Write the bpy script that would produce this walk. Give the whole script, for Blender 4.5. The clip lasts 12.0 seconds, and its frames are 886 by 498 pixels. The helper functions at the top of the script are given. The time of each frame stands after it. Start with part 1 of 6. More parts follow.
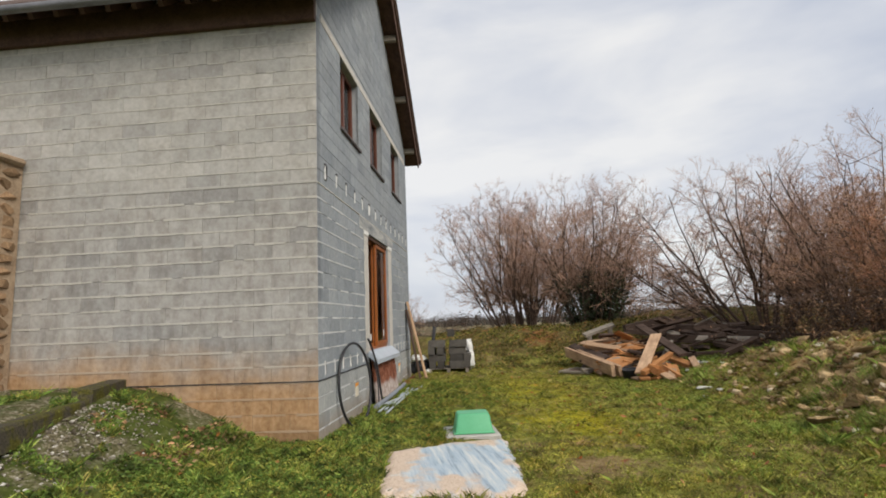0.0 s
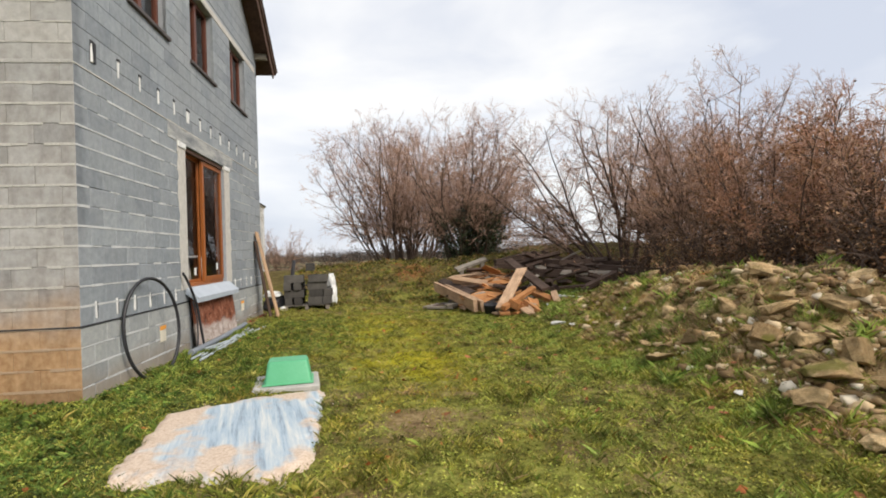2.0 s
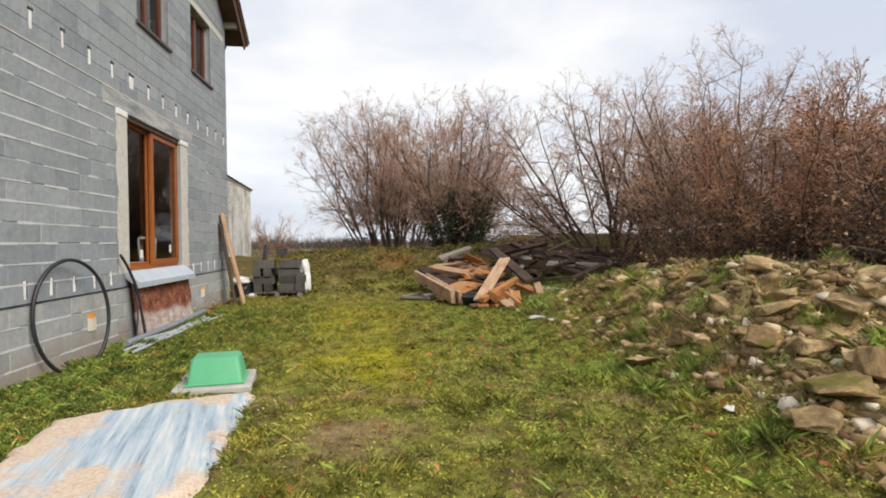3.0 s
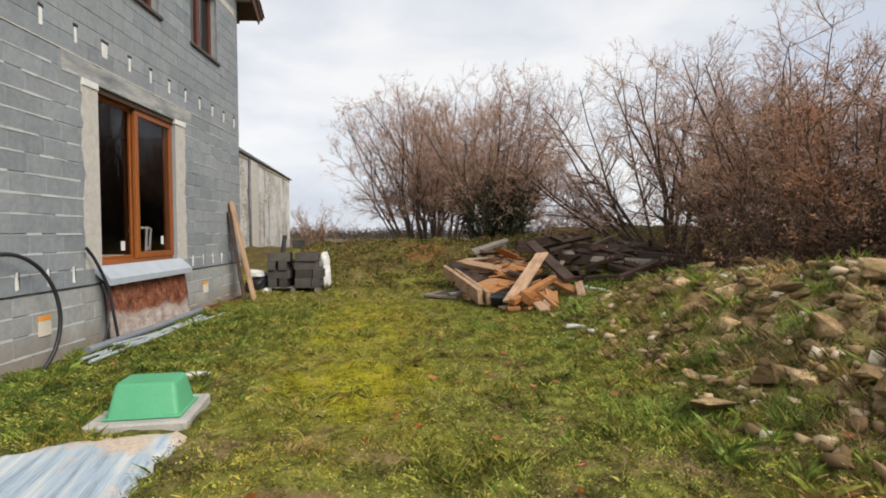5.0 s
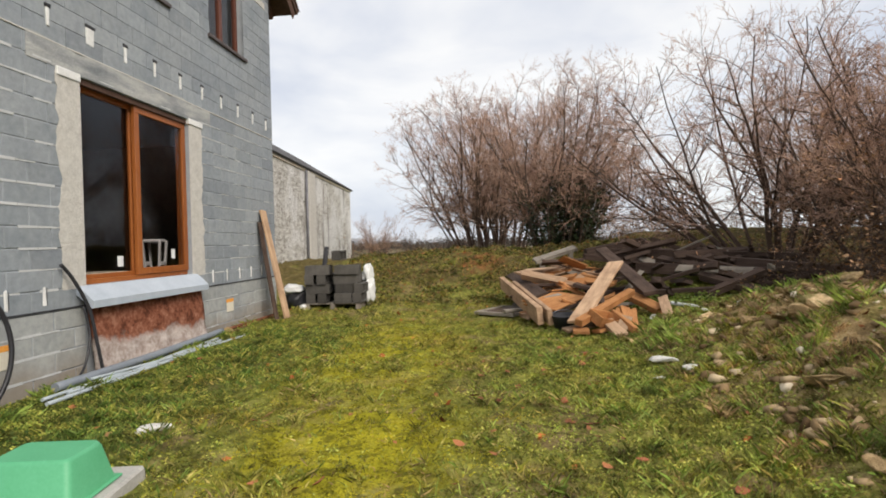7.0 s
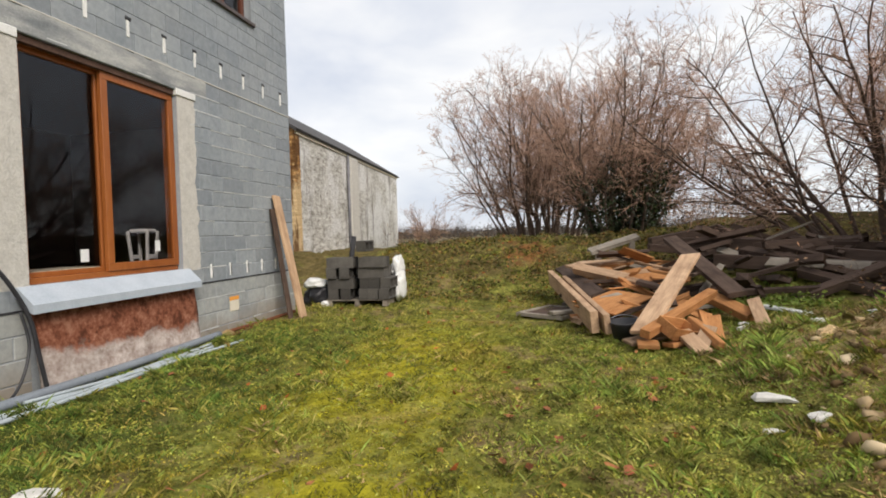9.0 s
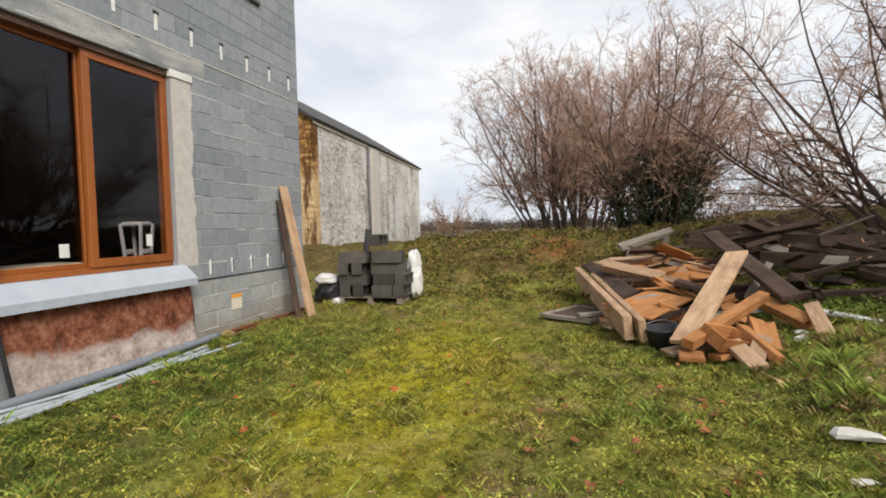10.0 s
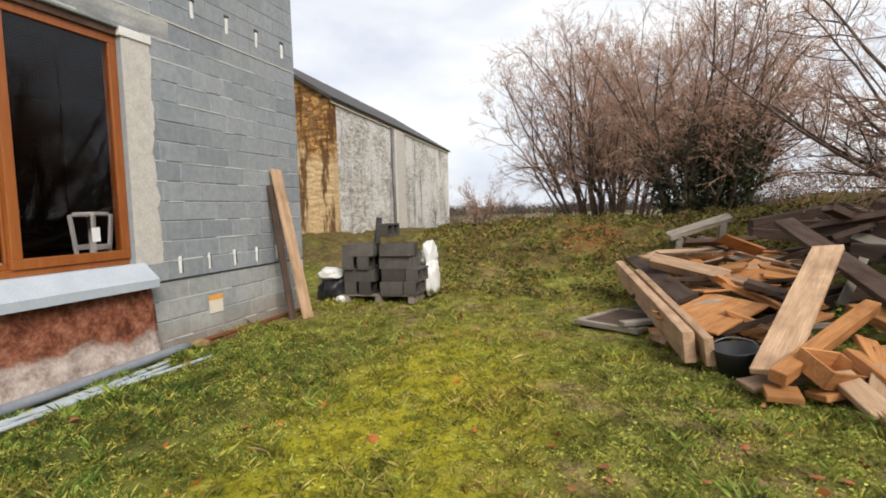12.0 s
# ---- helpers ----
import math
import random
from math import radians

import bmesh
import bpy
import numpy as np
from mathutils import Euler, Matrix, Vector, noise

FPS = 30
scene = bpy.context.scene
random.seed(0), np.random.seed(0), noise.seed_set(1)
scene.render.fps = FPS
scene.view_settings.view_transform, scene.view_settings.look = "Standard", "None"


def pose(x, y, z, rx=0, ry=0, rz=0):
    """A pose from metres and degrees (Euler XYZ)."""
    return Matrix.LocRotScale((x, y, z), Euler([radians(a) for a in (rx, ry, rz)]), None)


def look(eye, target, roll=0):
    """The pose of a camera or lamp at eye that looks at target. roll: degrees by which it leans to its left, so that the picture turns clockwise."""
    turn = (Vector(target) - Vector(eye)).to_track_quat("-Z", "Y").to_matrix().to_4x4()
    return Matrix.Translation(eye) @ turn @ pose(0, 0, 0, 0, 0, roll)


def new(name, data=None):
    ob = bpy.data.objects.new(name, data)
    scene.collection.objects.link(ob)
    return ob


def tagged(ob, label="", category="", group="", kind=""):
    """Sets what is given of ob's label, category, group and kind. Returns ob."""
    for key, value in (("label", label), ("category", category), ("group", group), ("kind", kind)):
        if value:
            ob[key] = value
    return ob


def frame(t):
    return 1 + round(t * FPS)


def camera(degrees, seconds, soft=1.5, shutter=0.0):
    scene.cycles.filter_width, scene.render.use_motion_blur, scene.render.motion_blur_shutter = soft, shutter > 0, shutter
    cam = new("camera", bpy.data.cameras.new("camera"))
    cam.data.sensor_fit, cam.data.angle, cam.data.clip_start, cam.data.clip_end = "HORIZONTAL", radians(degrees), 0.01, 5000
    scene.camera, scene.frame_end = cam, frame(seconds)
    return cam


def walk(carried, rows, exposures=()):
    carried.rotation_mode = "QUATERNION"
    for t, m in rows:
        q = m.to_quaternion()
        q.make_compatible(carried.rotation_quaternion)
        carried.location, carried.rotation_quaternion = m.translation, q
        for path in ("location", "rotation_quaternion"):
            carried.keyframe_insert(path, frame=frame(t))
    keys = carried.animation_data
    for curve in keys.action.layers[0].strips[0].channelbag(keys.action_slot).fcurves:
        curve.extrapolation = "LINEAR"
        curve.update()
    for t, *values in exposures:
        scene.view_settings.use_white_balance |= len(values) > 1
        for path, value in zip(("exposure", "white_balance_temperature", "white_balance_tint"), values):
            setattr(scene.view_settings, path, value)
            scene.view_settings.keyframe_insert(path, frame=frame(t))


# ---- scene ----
cam = camera(80.6, 12.0, soft=1.85)
PATH = [
    (0, (2.347, -6.921, 1.464), (2.171, -4.948, 1.737), -2.3),
    (0.5, (2.504, -6.583, 1.444), (2.458, -4.595, 1.661), -1.9),
    (1, (2.654, -6.297, 1.391), (2.728, -4.305, 1.541), -2.2),
    (1.5, (2.909, -5.991, 1.39), (3.066, -4.0, 1.491), -1.8),
    (2, (3.14, -5.727, 1.383), (3.355, -3.739, 1.396), -1.9),
    (2.5, (3.404, -5.382, 1.334), (3.644, -3.397, 1.319), -0.9),
    (4.5, (4.047, -4.071, 1.346), (4.166, -2.075, 1.282), -0.3),
    (5, (4.146, -3.753, 1.359), (4.199, -1.754, 1.296), -0.3),
    (5.5, (4.223, -3.367, 1.34), (4.233, -1.367, 1.297), -0.4),
    (6, (4.289, -3.011, 1.331), (4.29, -1.011, 1.302), -0.4),
    (6.5, (4.368, -2.613, 1.323), (4.279, -0.615, 1.297), -0.9),
    (7, (4.457, -2.275, 1.322), (4.25, -0.286, 1.299), -1.4),
    (9, (4.599, -0.837, 1.336), (4.187, 1.119, 1.271), -1.6),
    (9.5, (4.587, -0.513, 1.319), (4.115, 1.43, 1.246), -1.5),
    (10, (4.568, -0.191, 1.354), (4.065, 1.742, 1.262), -1.4),
    (10.5, (4.567, 0.125, 1.352), (4.032, 2.049, 1.246), -1.6),
    (11, (4.562, 0.43, 1.371), (3.973, 2.337, 1.248), -1.8),
    (11.5, (4.517, 0.722, 1.373), (3.9, 2.619, 1.232), -1.7),
    (12, (4.494, 1.05, 1.395), (3.866, 2.943, 1.247), -1.7),
]
walk(cam, [(t, look(eye, target, roll)) for t, eye, target, roll in PATH], [(0, -0.20), (1.2, -0.02), (2.0, 0.07), (2.7, 0.08), (4.3, -0.02), (5.7, -0.09), (6.4, -0.01), (7.2, 0.0), (9, 0.03), (10.6, 0.03), (12, 0.12)])

# ---- world and light ----
world = bpy.data.worlds.new("sky")
scene.world = world
world.use_nodes = True
wn, wl = world.node_tree.nodes, world.node_tree.links
wn.clear()
w_out = wn.new("ShaderNodeOutputWorld")
w_bg = wn.new("ShaderNodeBackground")
w_sky = wn.new("ShaderNodeTexSky")
w_sky.sky_type = "NISHITA"
w_sky.sun_disc = False
w_sky.sun_elevation = radians(39)
w_sky.sun_rotation = radians(135)
w_scale = wn.new("ShaderNodeVectorMath")
w_scale.operation = "SCALE"
w_scale.inputs["Scale"].default_value = 0.12
w_co = wn.new("ShaderNodeTexCoord")
w_map = wn.new("ShaderNodeMapping")
w_map.inputs["Scale"].default_value = (1.0, 1.0, 2.6)
w_n1 = wn.new("ShaderNodeTexNoise")
w_n1.inputs["Scale"].default_value = 2.3
w_n1.inputs["Detail"].default_value = 5
w_n1.inputs["Roughness"].default_value = 0.5
w_n1.inputs["Distortion"].default_value = 0.3
w_ramp = wn.new("ShaderNodeValToRGB")
w_ramp.color_ramp.elements[0].position = 0.34
w_ramp.color_ramp.elements[0].color = (0.69, 0.735, 0.84, 1)
w_ramp.color_ramp.elements[1].position = 0.62
w_ramp.color_ramp.elements[1].color = (1.05, 1.045, 1.04, 1)
w_e = w_ramp.color_ramp.elements.new(0.47)
w_e.color = (0.85, 0.875, 0.935, 1)
w_mix = wn.new("ShaderNodeMix")
w_mix.data_type = "RGBA"
w_mix.inputs["Factor"].default_value = 0.9
wl.new(w_co.outputs["Generated"], w_map.inputs["Vector"])
wl.new(w_map.outputs["Vector"], w_n1.inputs["Vector"])
wl.new(w_n1.outputs["Fac"], w_ramp.inputs["Fac"])
wl.new(w_sky.outputs["Color"], w_scale.inputs[0])
wl.new(w_scale.outputs["Vector"], w_mix.inputs["A"])
wl.new(w_ramp.outputs["Color"], w_mix.inputs["B"])
wl.new(w_mix.outputs["Result"], w_bg.inputs["Color"])
w_bg.inputs["Strength"].default_value = 1.0
wl.new(w_bg.outputs["Background"], w_out.inputs["Surface"])

sun_data = bpy.data.lights.new("sun", "SUN")
sun_data.energy, sun_data.angle, sun_data.color = 3.2, radians(30), (1.0, 0.91, 0.80)
sun = new("sun", sun_data)
sun.matrix_world = look((5.5, -5.5, 6.3), (0, 0, 0))

rng = np.random.default_rng(7)


# ---- materials ----
class Nodes:
    """A small builder for node materials."""

    def __init__(self, name, rough=0.9, metal=0.0, spec=0.3):
        self.m = bpy.data.materials.new(name)
        self.m.use_nodes = True
        self.t = self.m.node_tree
        self.b = self.t.nodes["Principled BSDF"]
        self.b.inputs["Roughness"].default_value = rough
        self.b.inputs["Metallic"].default_value = metal
        self.b.inputs["Specular IOR Level"].default_value = spec
        self.pos = self.t.nodes.new("ShaderNodeNewGeometry").outputs["Position"]
        self.obj = self.t.nodes.new("ShaderNodeTexCoord").outputs["Object"]

    def link(self, a, b):
        self.t.links.new(a, b)

    def noise(self, scale, detail=4, rough=0.55, stretch=(1, 1, 1), co=None, dist=0.0):
        mp = self.t.nodes.new("ShaderNodeMapping")
        mp.inputs["Scale"].default_value = stretch
        self.link(co or self.pos, mp.inputs["Vector"])
        n = self.t.nodes.new("ShaderNodeTexNoise")
        n.inputs["Scale"].default_value, n.inputs["Detail"].default_value = scale, detail
        n.inputs["Roughness"].default_value, n.inputs["Distortion"].default_value = rough, dist
        self.link(mp.outputs["Vector"], n.inputs["Vector"])
        return n.outputs["Fac"]

    def ramp(self, fac, *stops):
        r = self.t.nodes.new("ShaderNodeValToRGB")
        el = r.color_ramp.elements
        while len(el) < len(stops):
            el.new(0.5)
        for e, (p, c) in zip(el, stops):
            e.position = p
            e.color = (c, c, c, 1) if isinstance(c, (int, float)) else (*c, 1)
        self.link(fac, r.inputs["Fac"])
        return r.outputs["Color"]

    def mix(self, fac, a, b, blend="MIX"):
        n = self.t.nodes.new("ShaderNodeMix")
        n.data_type, n.blend_type = "RGBA", blend
        for sock, v in ((n.inputs["Factor"], fac), (n.inputs["A"], a), (n.inputs["B"], b)):
            if isinstance(v, (int, float)):
                sock.default_value = v
            elif isinstance(v, tuple):
                sock.default_value = (*v, 1)
            else:
                self.link(v, sock)
        return n.outputs["Result"]

    def math(self, op, a, b=0.0, c=None):
        n = self.t.nodes.new("ShaderNodeMath")
        n.operation = op
        n.use_clamp = False
        for i, v in enumerate((a, b) if c is None else (a, b, c)):
            if isinstance(v, (int, float)):
                n.inputs[i].default_value = v
            else:
                self.link(v, n.inputs[i])
        return n.outputs[0]

    def range(self, v, a, b, c=0.0, d=1.0):
        n = self.t.nodes.new("ShaderNodeMapRange")
        n.interpolation_type = "SMOOTHSTEP"
        self.link(v, n.inputs["Value"])
        for k, q in (("From Min", a), ("From Max", b), ("To Min", c), ("To Max", d)):
            n.inputs[k].default_value = q
        return n.outputs["Result"]

    def axes(self, co=None):
        n = self.t.nodes.new("ShaderNodeSeparateXYZ")
        self.link(co or self.pos, n.inputs[0])
        return n.outputs

    def random(self):
        return self.t.nodes.new("ShaderNodeObjectInfo").outputs["Random"]

    def island(self):
        return self.t.nodes.new("ShaderNodeNewGeometry").outputs["Random Per Island"]

    def color(self, c):
        self.link(c, self.b.inputs["Base Color"]) if not isinstance(c, tuple) else setattr(self.b.inputs["Base Color"], "default_value", (*c, 1))
        return self

    def bump(self, h, strength=0.4, dist=0.01):
        n = self.t.nodes.new("ShaderNodeBump")
        n.inputs["Strength"].default_value, n.inputs["Distance"].default_value = strength, dist
        self.link(h, n.inputs["Height"])
        self.link(n.outputs["Normal"], self.b.inputs["Normal"])
        return self


def simple(name, c1, c2, scale=6.0, rough=0.85, metal=0.0, spec=0.3, bump=0.3, dist=0.004, fine=60.0, stretch=(1, 1, 1), vary=0.0, local=True):
    k = Nodes(name, rough, metal, spec)
    co = k.obj if local else k.pos
    n1, n2 = k.noise(scale, 5, 0.6, stretch, co), k.noise(fine, 4, 0.6, stretch, co)
    f = k.math("MULTIPLY_ADD", n2, 0.45, k.math("MULTIPLY", n1, 0.55))
    c = k.ramp(f, (0.32, c1), (0.68, c2))
    if vary:
        c = k.mix(1.0, c, k.ramp(k.random(), (0.0, 1.0 - vary), (1.0, 1.0 + vary * 0.6)), "MULTIPLY")
    k.color(c)
    if bump:
        k.bump(n2, bump, dist)
    return k.m


def block_material(name, dark, light, warm):
    """Concrete block: pitted grey, each with its own tone, rain streaks and a mud-splashed foot."""
    k = Nodes(name, 0.95, 0, 0.15)
    fine, mid, big = k.noise(110, 3, 0.7), k.noise(14, 4, 0.6), k.noise(0.8, 4, 0.6)
    base = k.ramp(k.math("MULTIPLY_ADD", fine, 0.4, k.math("MULTIPLY", mid, 0.6)), (0.3, dark), (0.7, light))
    base = k.mix(1.0, base, k.ramp(k.random(), (0.0, (0.83, 0.83, 0.84)), (0.25, (0.95, 0.95, 0.94)), (0.75, (1.02, 1.01, 1.0)), (1.0, (1.11, 1.10, 1.08))), "MULTIPLY")
    streak = k.noise(3.4, 5, 0.65, (1.1, 1.1, 0.9))
    base = k.mix(k.ramp(streak, (0.46, 0.0), (0.62, 0.6)), base, k.mix(1.0, base, (0.74, 0.71, 0.68) if name == "weathered_block" else (0.82, 0.84, 0.86), "MULTIPLY"))
    base = k.mix(k.ramp(big, (0.4, 0.0), (0.7, 0.35)), base, k.mix(1.0, base, warm, "MULTIPLY"))
    if name == "weathered_block":
        x, y, z = k.axes()
        wob = k.math("MULTIPLY_ADD", k.noise(1.4, 4, 0.6), 0.9, -0.45)
        mud = k.range(k.math("ADD", k.math("ADD", z, k.math("MULTIPLY", x, 0.06)), wob), 1.30, 0.40)
        base = k.mix(k.math("MULTIPLY", mud, 0.85), base, k.ramp(mid, (0.3, (0.36, 0.185, 0.065)), (0.7, (0.54, 0.335, 0.155))))
        drip = k.ramp(k.noise(3.0, 5, 0.65, (1.8, 1, 0.8)), (0.42, 1.0), (0.50, (0.90, 0.88, 0.87)), (0.62, (0.64, 0.62, 0.60)))
        base = k.mix(k.range(z, 3.9, 2.9, 0.15, 0.6), base, k.mix(1.0, base, drip, "MULTIPLY"))
        base = k.mix(k.range(z, 3.46, 3.52), base, k.mix(1.0, base, (1.09, 1.085, 1.07), "MULTIPLY"))
        foot = k.range(k.math("ADD", z, wob), 0.15, -0.05)
        base = k.mix(k.math("MULTIPLY", foot, 0.5), base, (0.12, 0.07, 0.03))
    else:
        x, y, z = k.axes()
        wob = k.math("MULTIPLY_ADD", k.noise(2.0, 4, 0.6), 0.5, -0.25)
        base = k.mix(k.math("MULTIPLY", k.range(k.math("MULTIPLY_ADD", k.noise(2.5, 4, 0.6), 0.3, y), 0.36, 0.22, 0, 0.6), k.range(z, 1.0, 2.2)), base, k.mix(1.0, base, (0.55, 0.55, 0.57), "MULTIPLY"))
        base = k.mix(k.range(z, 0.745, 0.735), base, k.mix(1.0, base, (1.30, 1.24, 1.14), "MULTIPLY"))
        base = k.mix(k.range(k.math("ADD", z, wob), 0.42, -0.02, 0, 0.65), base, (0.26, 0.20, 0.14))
    k.color(base).bump(k.math("MULTIPLY_ADD", fine, 0.6, mid), 0.5, 0.006)
    return k.m


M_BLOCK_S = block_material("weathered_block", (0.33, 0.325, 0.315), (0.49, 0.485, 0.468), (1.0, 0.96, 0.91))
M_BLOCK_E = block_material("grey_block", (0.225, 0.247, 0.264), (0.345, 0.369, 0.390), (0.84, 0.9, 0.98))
M_MORTAR_W = simple("pale_mortar", (0.46, 0.44, 0.40), (0.64, 0.62, 0.57), 4, 0.95, fine=70, local=False)
M_BEAD_E = simple("pale_grey_mortar", (0.44, 0.45, 0.45), (0.60, 0.61, 0.61), 4, 0.95, fine=70, local=False)


def muddy_mortar(name, c1, c2):
    k = Nodes(name, 0.95, 0, 0.15)
    x, y, z = k.axes()
    f = k.noise(60, 4, 0.6)
    wob = k.math("MULTIPLY_ADD", k.noise(1.4, 4, 0.6), 0.9, -0.45)
    mud = k.range(k.math("ADD", k.math("ADD", z, k.math("MULTIPLY", x, 0.06)), wob), 1.30, 0.40)
    c = k.ramp(f, (0.3, c1), (0.7, c2))
    k.color(k.mix(k.math("MULTIPLY", mud, 0.8), c, (0.40, 0.26, 0.14))).bump(f, 0.4, 0.005)
    return k.m


M_MORTAR_S = muddy_mortar("muddied_pale_mortar", (0.42, 0.40, 0.36), (0.58, 0.56, 0.51))
M_MORTAR_J = muddy_mortar("muddied_grey_mortar", (0.27, 0.26, 0.245), (0.40, 0.39, 0.37))
M_MORTAR_E = simple("flush_grey_mortar", (0.235, 0.255, 0.275), (0.37, 0.395, 0.42), 4, 0.95, fine=70, local=False)
M_MORTAR_D = simple("grey_mortar", (0.19, 0.18, 0.165), (0.31, 0.30, 0.28), 4, 0.95, fine=70, local=False)
M_CONCRETE = simple("cast_concrete", (0.33, 0.32, 0.30), (0.52, 0.50, 0.46), 5, 0.92, fine=55, bump=0.6, dist=0.008, local=False)


def smeared_material():
    """Cast lintel with cement laitance smeared along it."""
    k = Nodes("smeared_cast_lintel", 0.94, 0, 0.15)
    run, fine = k.noise(3.2, 5, 0.65, (1, 0.35, 1.6)), k.noise(45, 4, 0.7)
    c = k.ramp(run, (0.34, (0.20, 0.215, 0.225)), (0.48, (0.31, 0.32, 0.32)), (0.62, (0.45, 0.45, 0.43)))
    k.color(k.mix(1.0, c, k.ramp(fine, (0.3, 0.8), (0.7, 1.1)), "MULTIPLY")).bump(k.math("ADD", run, k.math("MULTIPLY", fine, 0.4)), 0.7, 0.012)
    return k.m


M_LINTEL = smeared_material()
M_JAMB = simple("rough_jamb_concrete", (0.42, 0.40, 0.365), (0.64, 0.615, 0.565), 9, 0.95, fine=40, bump=0.8, dist=0.012, local=False)
M_WHITE_MORTAR = simple("white_mortar", (0.6, 0.6, 0.58), (0.8, 0.8, 0.78), 8, 0.9, local=False)
# damp course black, also used for strips that paint shade in wall joints
M_DPC = simple("black_membrane_and_shade", (0.015, 0.015, 0.017), (0.05, 0.05, 0.055), 8, 0.7)
M_FRAME = simple("orange_brown_wood", (0.23, 0.065, 0.014), (0.36, 0.12, 0.03), 3, 0.4, spec=0.4, fine=30, stretch=(1, 1, 0.15), bump=0.08)
M_FRAME_UP = simple("red_brown_wood", (0.075, 0.024, 0.014), (0.15, 0.05, 0.028), 3, 0.5, fine=30, stretch=(1, 1, 0.15), bump=0.08)
M_SILL = simple("galvanised_sill", (0.36, 0.41, 0.47), (0.50, 0.55, 0.61), 4, 0.45, spec=0.5, bump=0.1)
M_DARKSILL = simple("dark_sill", (0.06, 0.05, 0.05), (0.14, 0.12, 0.12), 6, 0.8)
M_ROOFWOOD = simple("dark_roof_wood", (0.055, 0.03, 0.022), (0.13, 0.075, 0.055), 5, 0.85, fine=40)
M_TILE = simple("brown_roof_tile", (0.07, 0.045, 0.035), (0.17, 0.11, 0.09), 7, 0.9, vary=0.3)
M_ZINC = simple("zinc_gutter", (0.12, 0.12, 0.13), (0.25, 0.25, 0.27), 4, 0.5, metal=0.4)
# near-black, since the unlit room's darkness is put into its colour
M_ROOM = simple("unlit_room_plaster", (0.045, 0.03, 0.03), (0.08, 0.055, 0.055), 2, 0.95)
M_SLATE = simple("dark_slate", (0.03, 0.028, 0.028), (0.085, 0.08, 0.078), 2.2, 0.7, fine=14, local=False)
M_GREEN = simple("green_plastic", (0.085, 0.36, 0.175), (0.12, 0.43, 0.225), 5, 0.5, spec=0.4, bump=0.04)
M_PVC = simple("grey_pvc", (0.16, 0.18, 0.21), (0.26, 0.29, 0.32), 5, 0.5, bump=0.05)
M_CONDUIT = simple("pale_conduit", (0.30, 0.35, 0.38), (0.46, 0.51, 0.54), 6, 0.5, bump=0.05)
M_BLACK = simple("black_polythene", (0.012, 0.012, 0.014), (0.03, 0.03, 0.035), 7, 0.45, spec=0.5, bump=0.05)
M_RUST = simple("rusted_steel", (0.07, 0.025, 0.012), (0.22, 0.08, 0.035), 12, 0.9)
M_WHITE = simple("white_plastic", (0.62, 0.63, 0.62), (0.80, 0.80, 0.79), 5, 0.5, bump=0.1)
M_BAG = simple("white_woven_bag", (0.55, 0.56, 0.55), (0.82, 0.82, 0.80), 4, 0.75, fine=25, bump=0.6, dist=0.02)
M_ORANGE = simple("orange_label", (0.75, 0.30, 0.05), (0.85, 0.40, 0.08), 5, 0.7, bump=0.0)
M_CREAM = simple("cream_label", (0.62, 0.56, 0.44), (0.75, 0.70, 0.58), 5, 0.8, bump=0.0)


def wood_material(name, c1, c2, rough=0.85):
    k = Nodes(name, rough, 0, 0.2)
    x, y, z = k.axes(k.obj)
    grain = k.noise(9, 5, 0.65, (0.12, 1, 1), k.obj, 0.4)
    fine = k.noise(70, 3, 0.6, (0.06, 1, 1), k.obj)
    stain = k.noise(2.2, 4, 0.6, (1, 1, 1), k.obj)
    c = k.ramp(k.math("MULTIPLY_ADD", fine, 0.4, k.math("MULTIPLY", grain, 0.6)), (0.3, c1), (0.68, c2))
    c = k.mix(k.ramp(stain, (0.5, 0.0), (0.72, 0.65)), c, k.mix(1.0, c, (0.45, 0.40, 0.38), "MULTIPLY"))
    c = k.mix(1.0, c, k.ramp(k.random(), (0.0, 0.72), (1.0, 1.18)), "MULTIPLY")
    k.color(c).bump(fine, 0.35, 0.004)
    return k.m


M_PINE = wood_material("weathered_pine", (0.27, 0.16, 0.095), (0.62, 0.43, 0.275))
M_FRESH = wood_material("orange_broken_wood", (0.26, 0.10, 0.033), (0.58, 0.29, 0.115))
M_OLD = wood_material("dark_old_timber", (0.036, 0.024, 0.019), (0.135, 0.092, 0.071), 0.92)
M_GREYWOOD = wood_material("greyed_timber", (0.15, 0.13, 0.105), (0.34, 0.30, 0.25))


def panel_material():
    k = Nodes("red_and_pale_render", 0.95, 0, 0.15)
    x, y, z = k.axes()
    wob = k.math("MULTIPLY_ADD", k.noise(3.5, 6, 0.7), 0.5, -0.25)
    m = k.range(k.math("ADD", k.math("ADD", z, wob), k.math("MULTIPLY", y, 0.03)), 0.36, 0.46)
    n = k.math("MULTIPLY_ADD", k.noise(24, 5, 0.7), 0.4, k.math("MULTIPLY", k.noise(7, 5, 0.7), 0.6))
    red = k.ramp(n, (0.40, (0.09, 0.032, 0.018)), (0.50, (0.21, 0.075, 0.042)), (0.62, (0.36, 0.17, 0.11)))
    pale = k.ramp(n, (0.38, (0.27, 0.20, 0.17)), (0.52, (0.46, 0.39, 0.35)), (0.62, (0.60, 0.53, 0.49)))
    k.color(k.mix(m, pale, red)).bump(n, 0.8, 0.02)
    return k.m


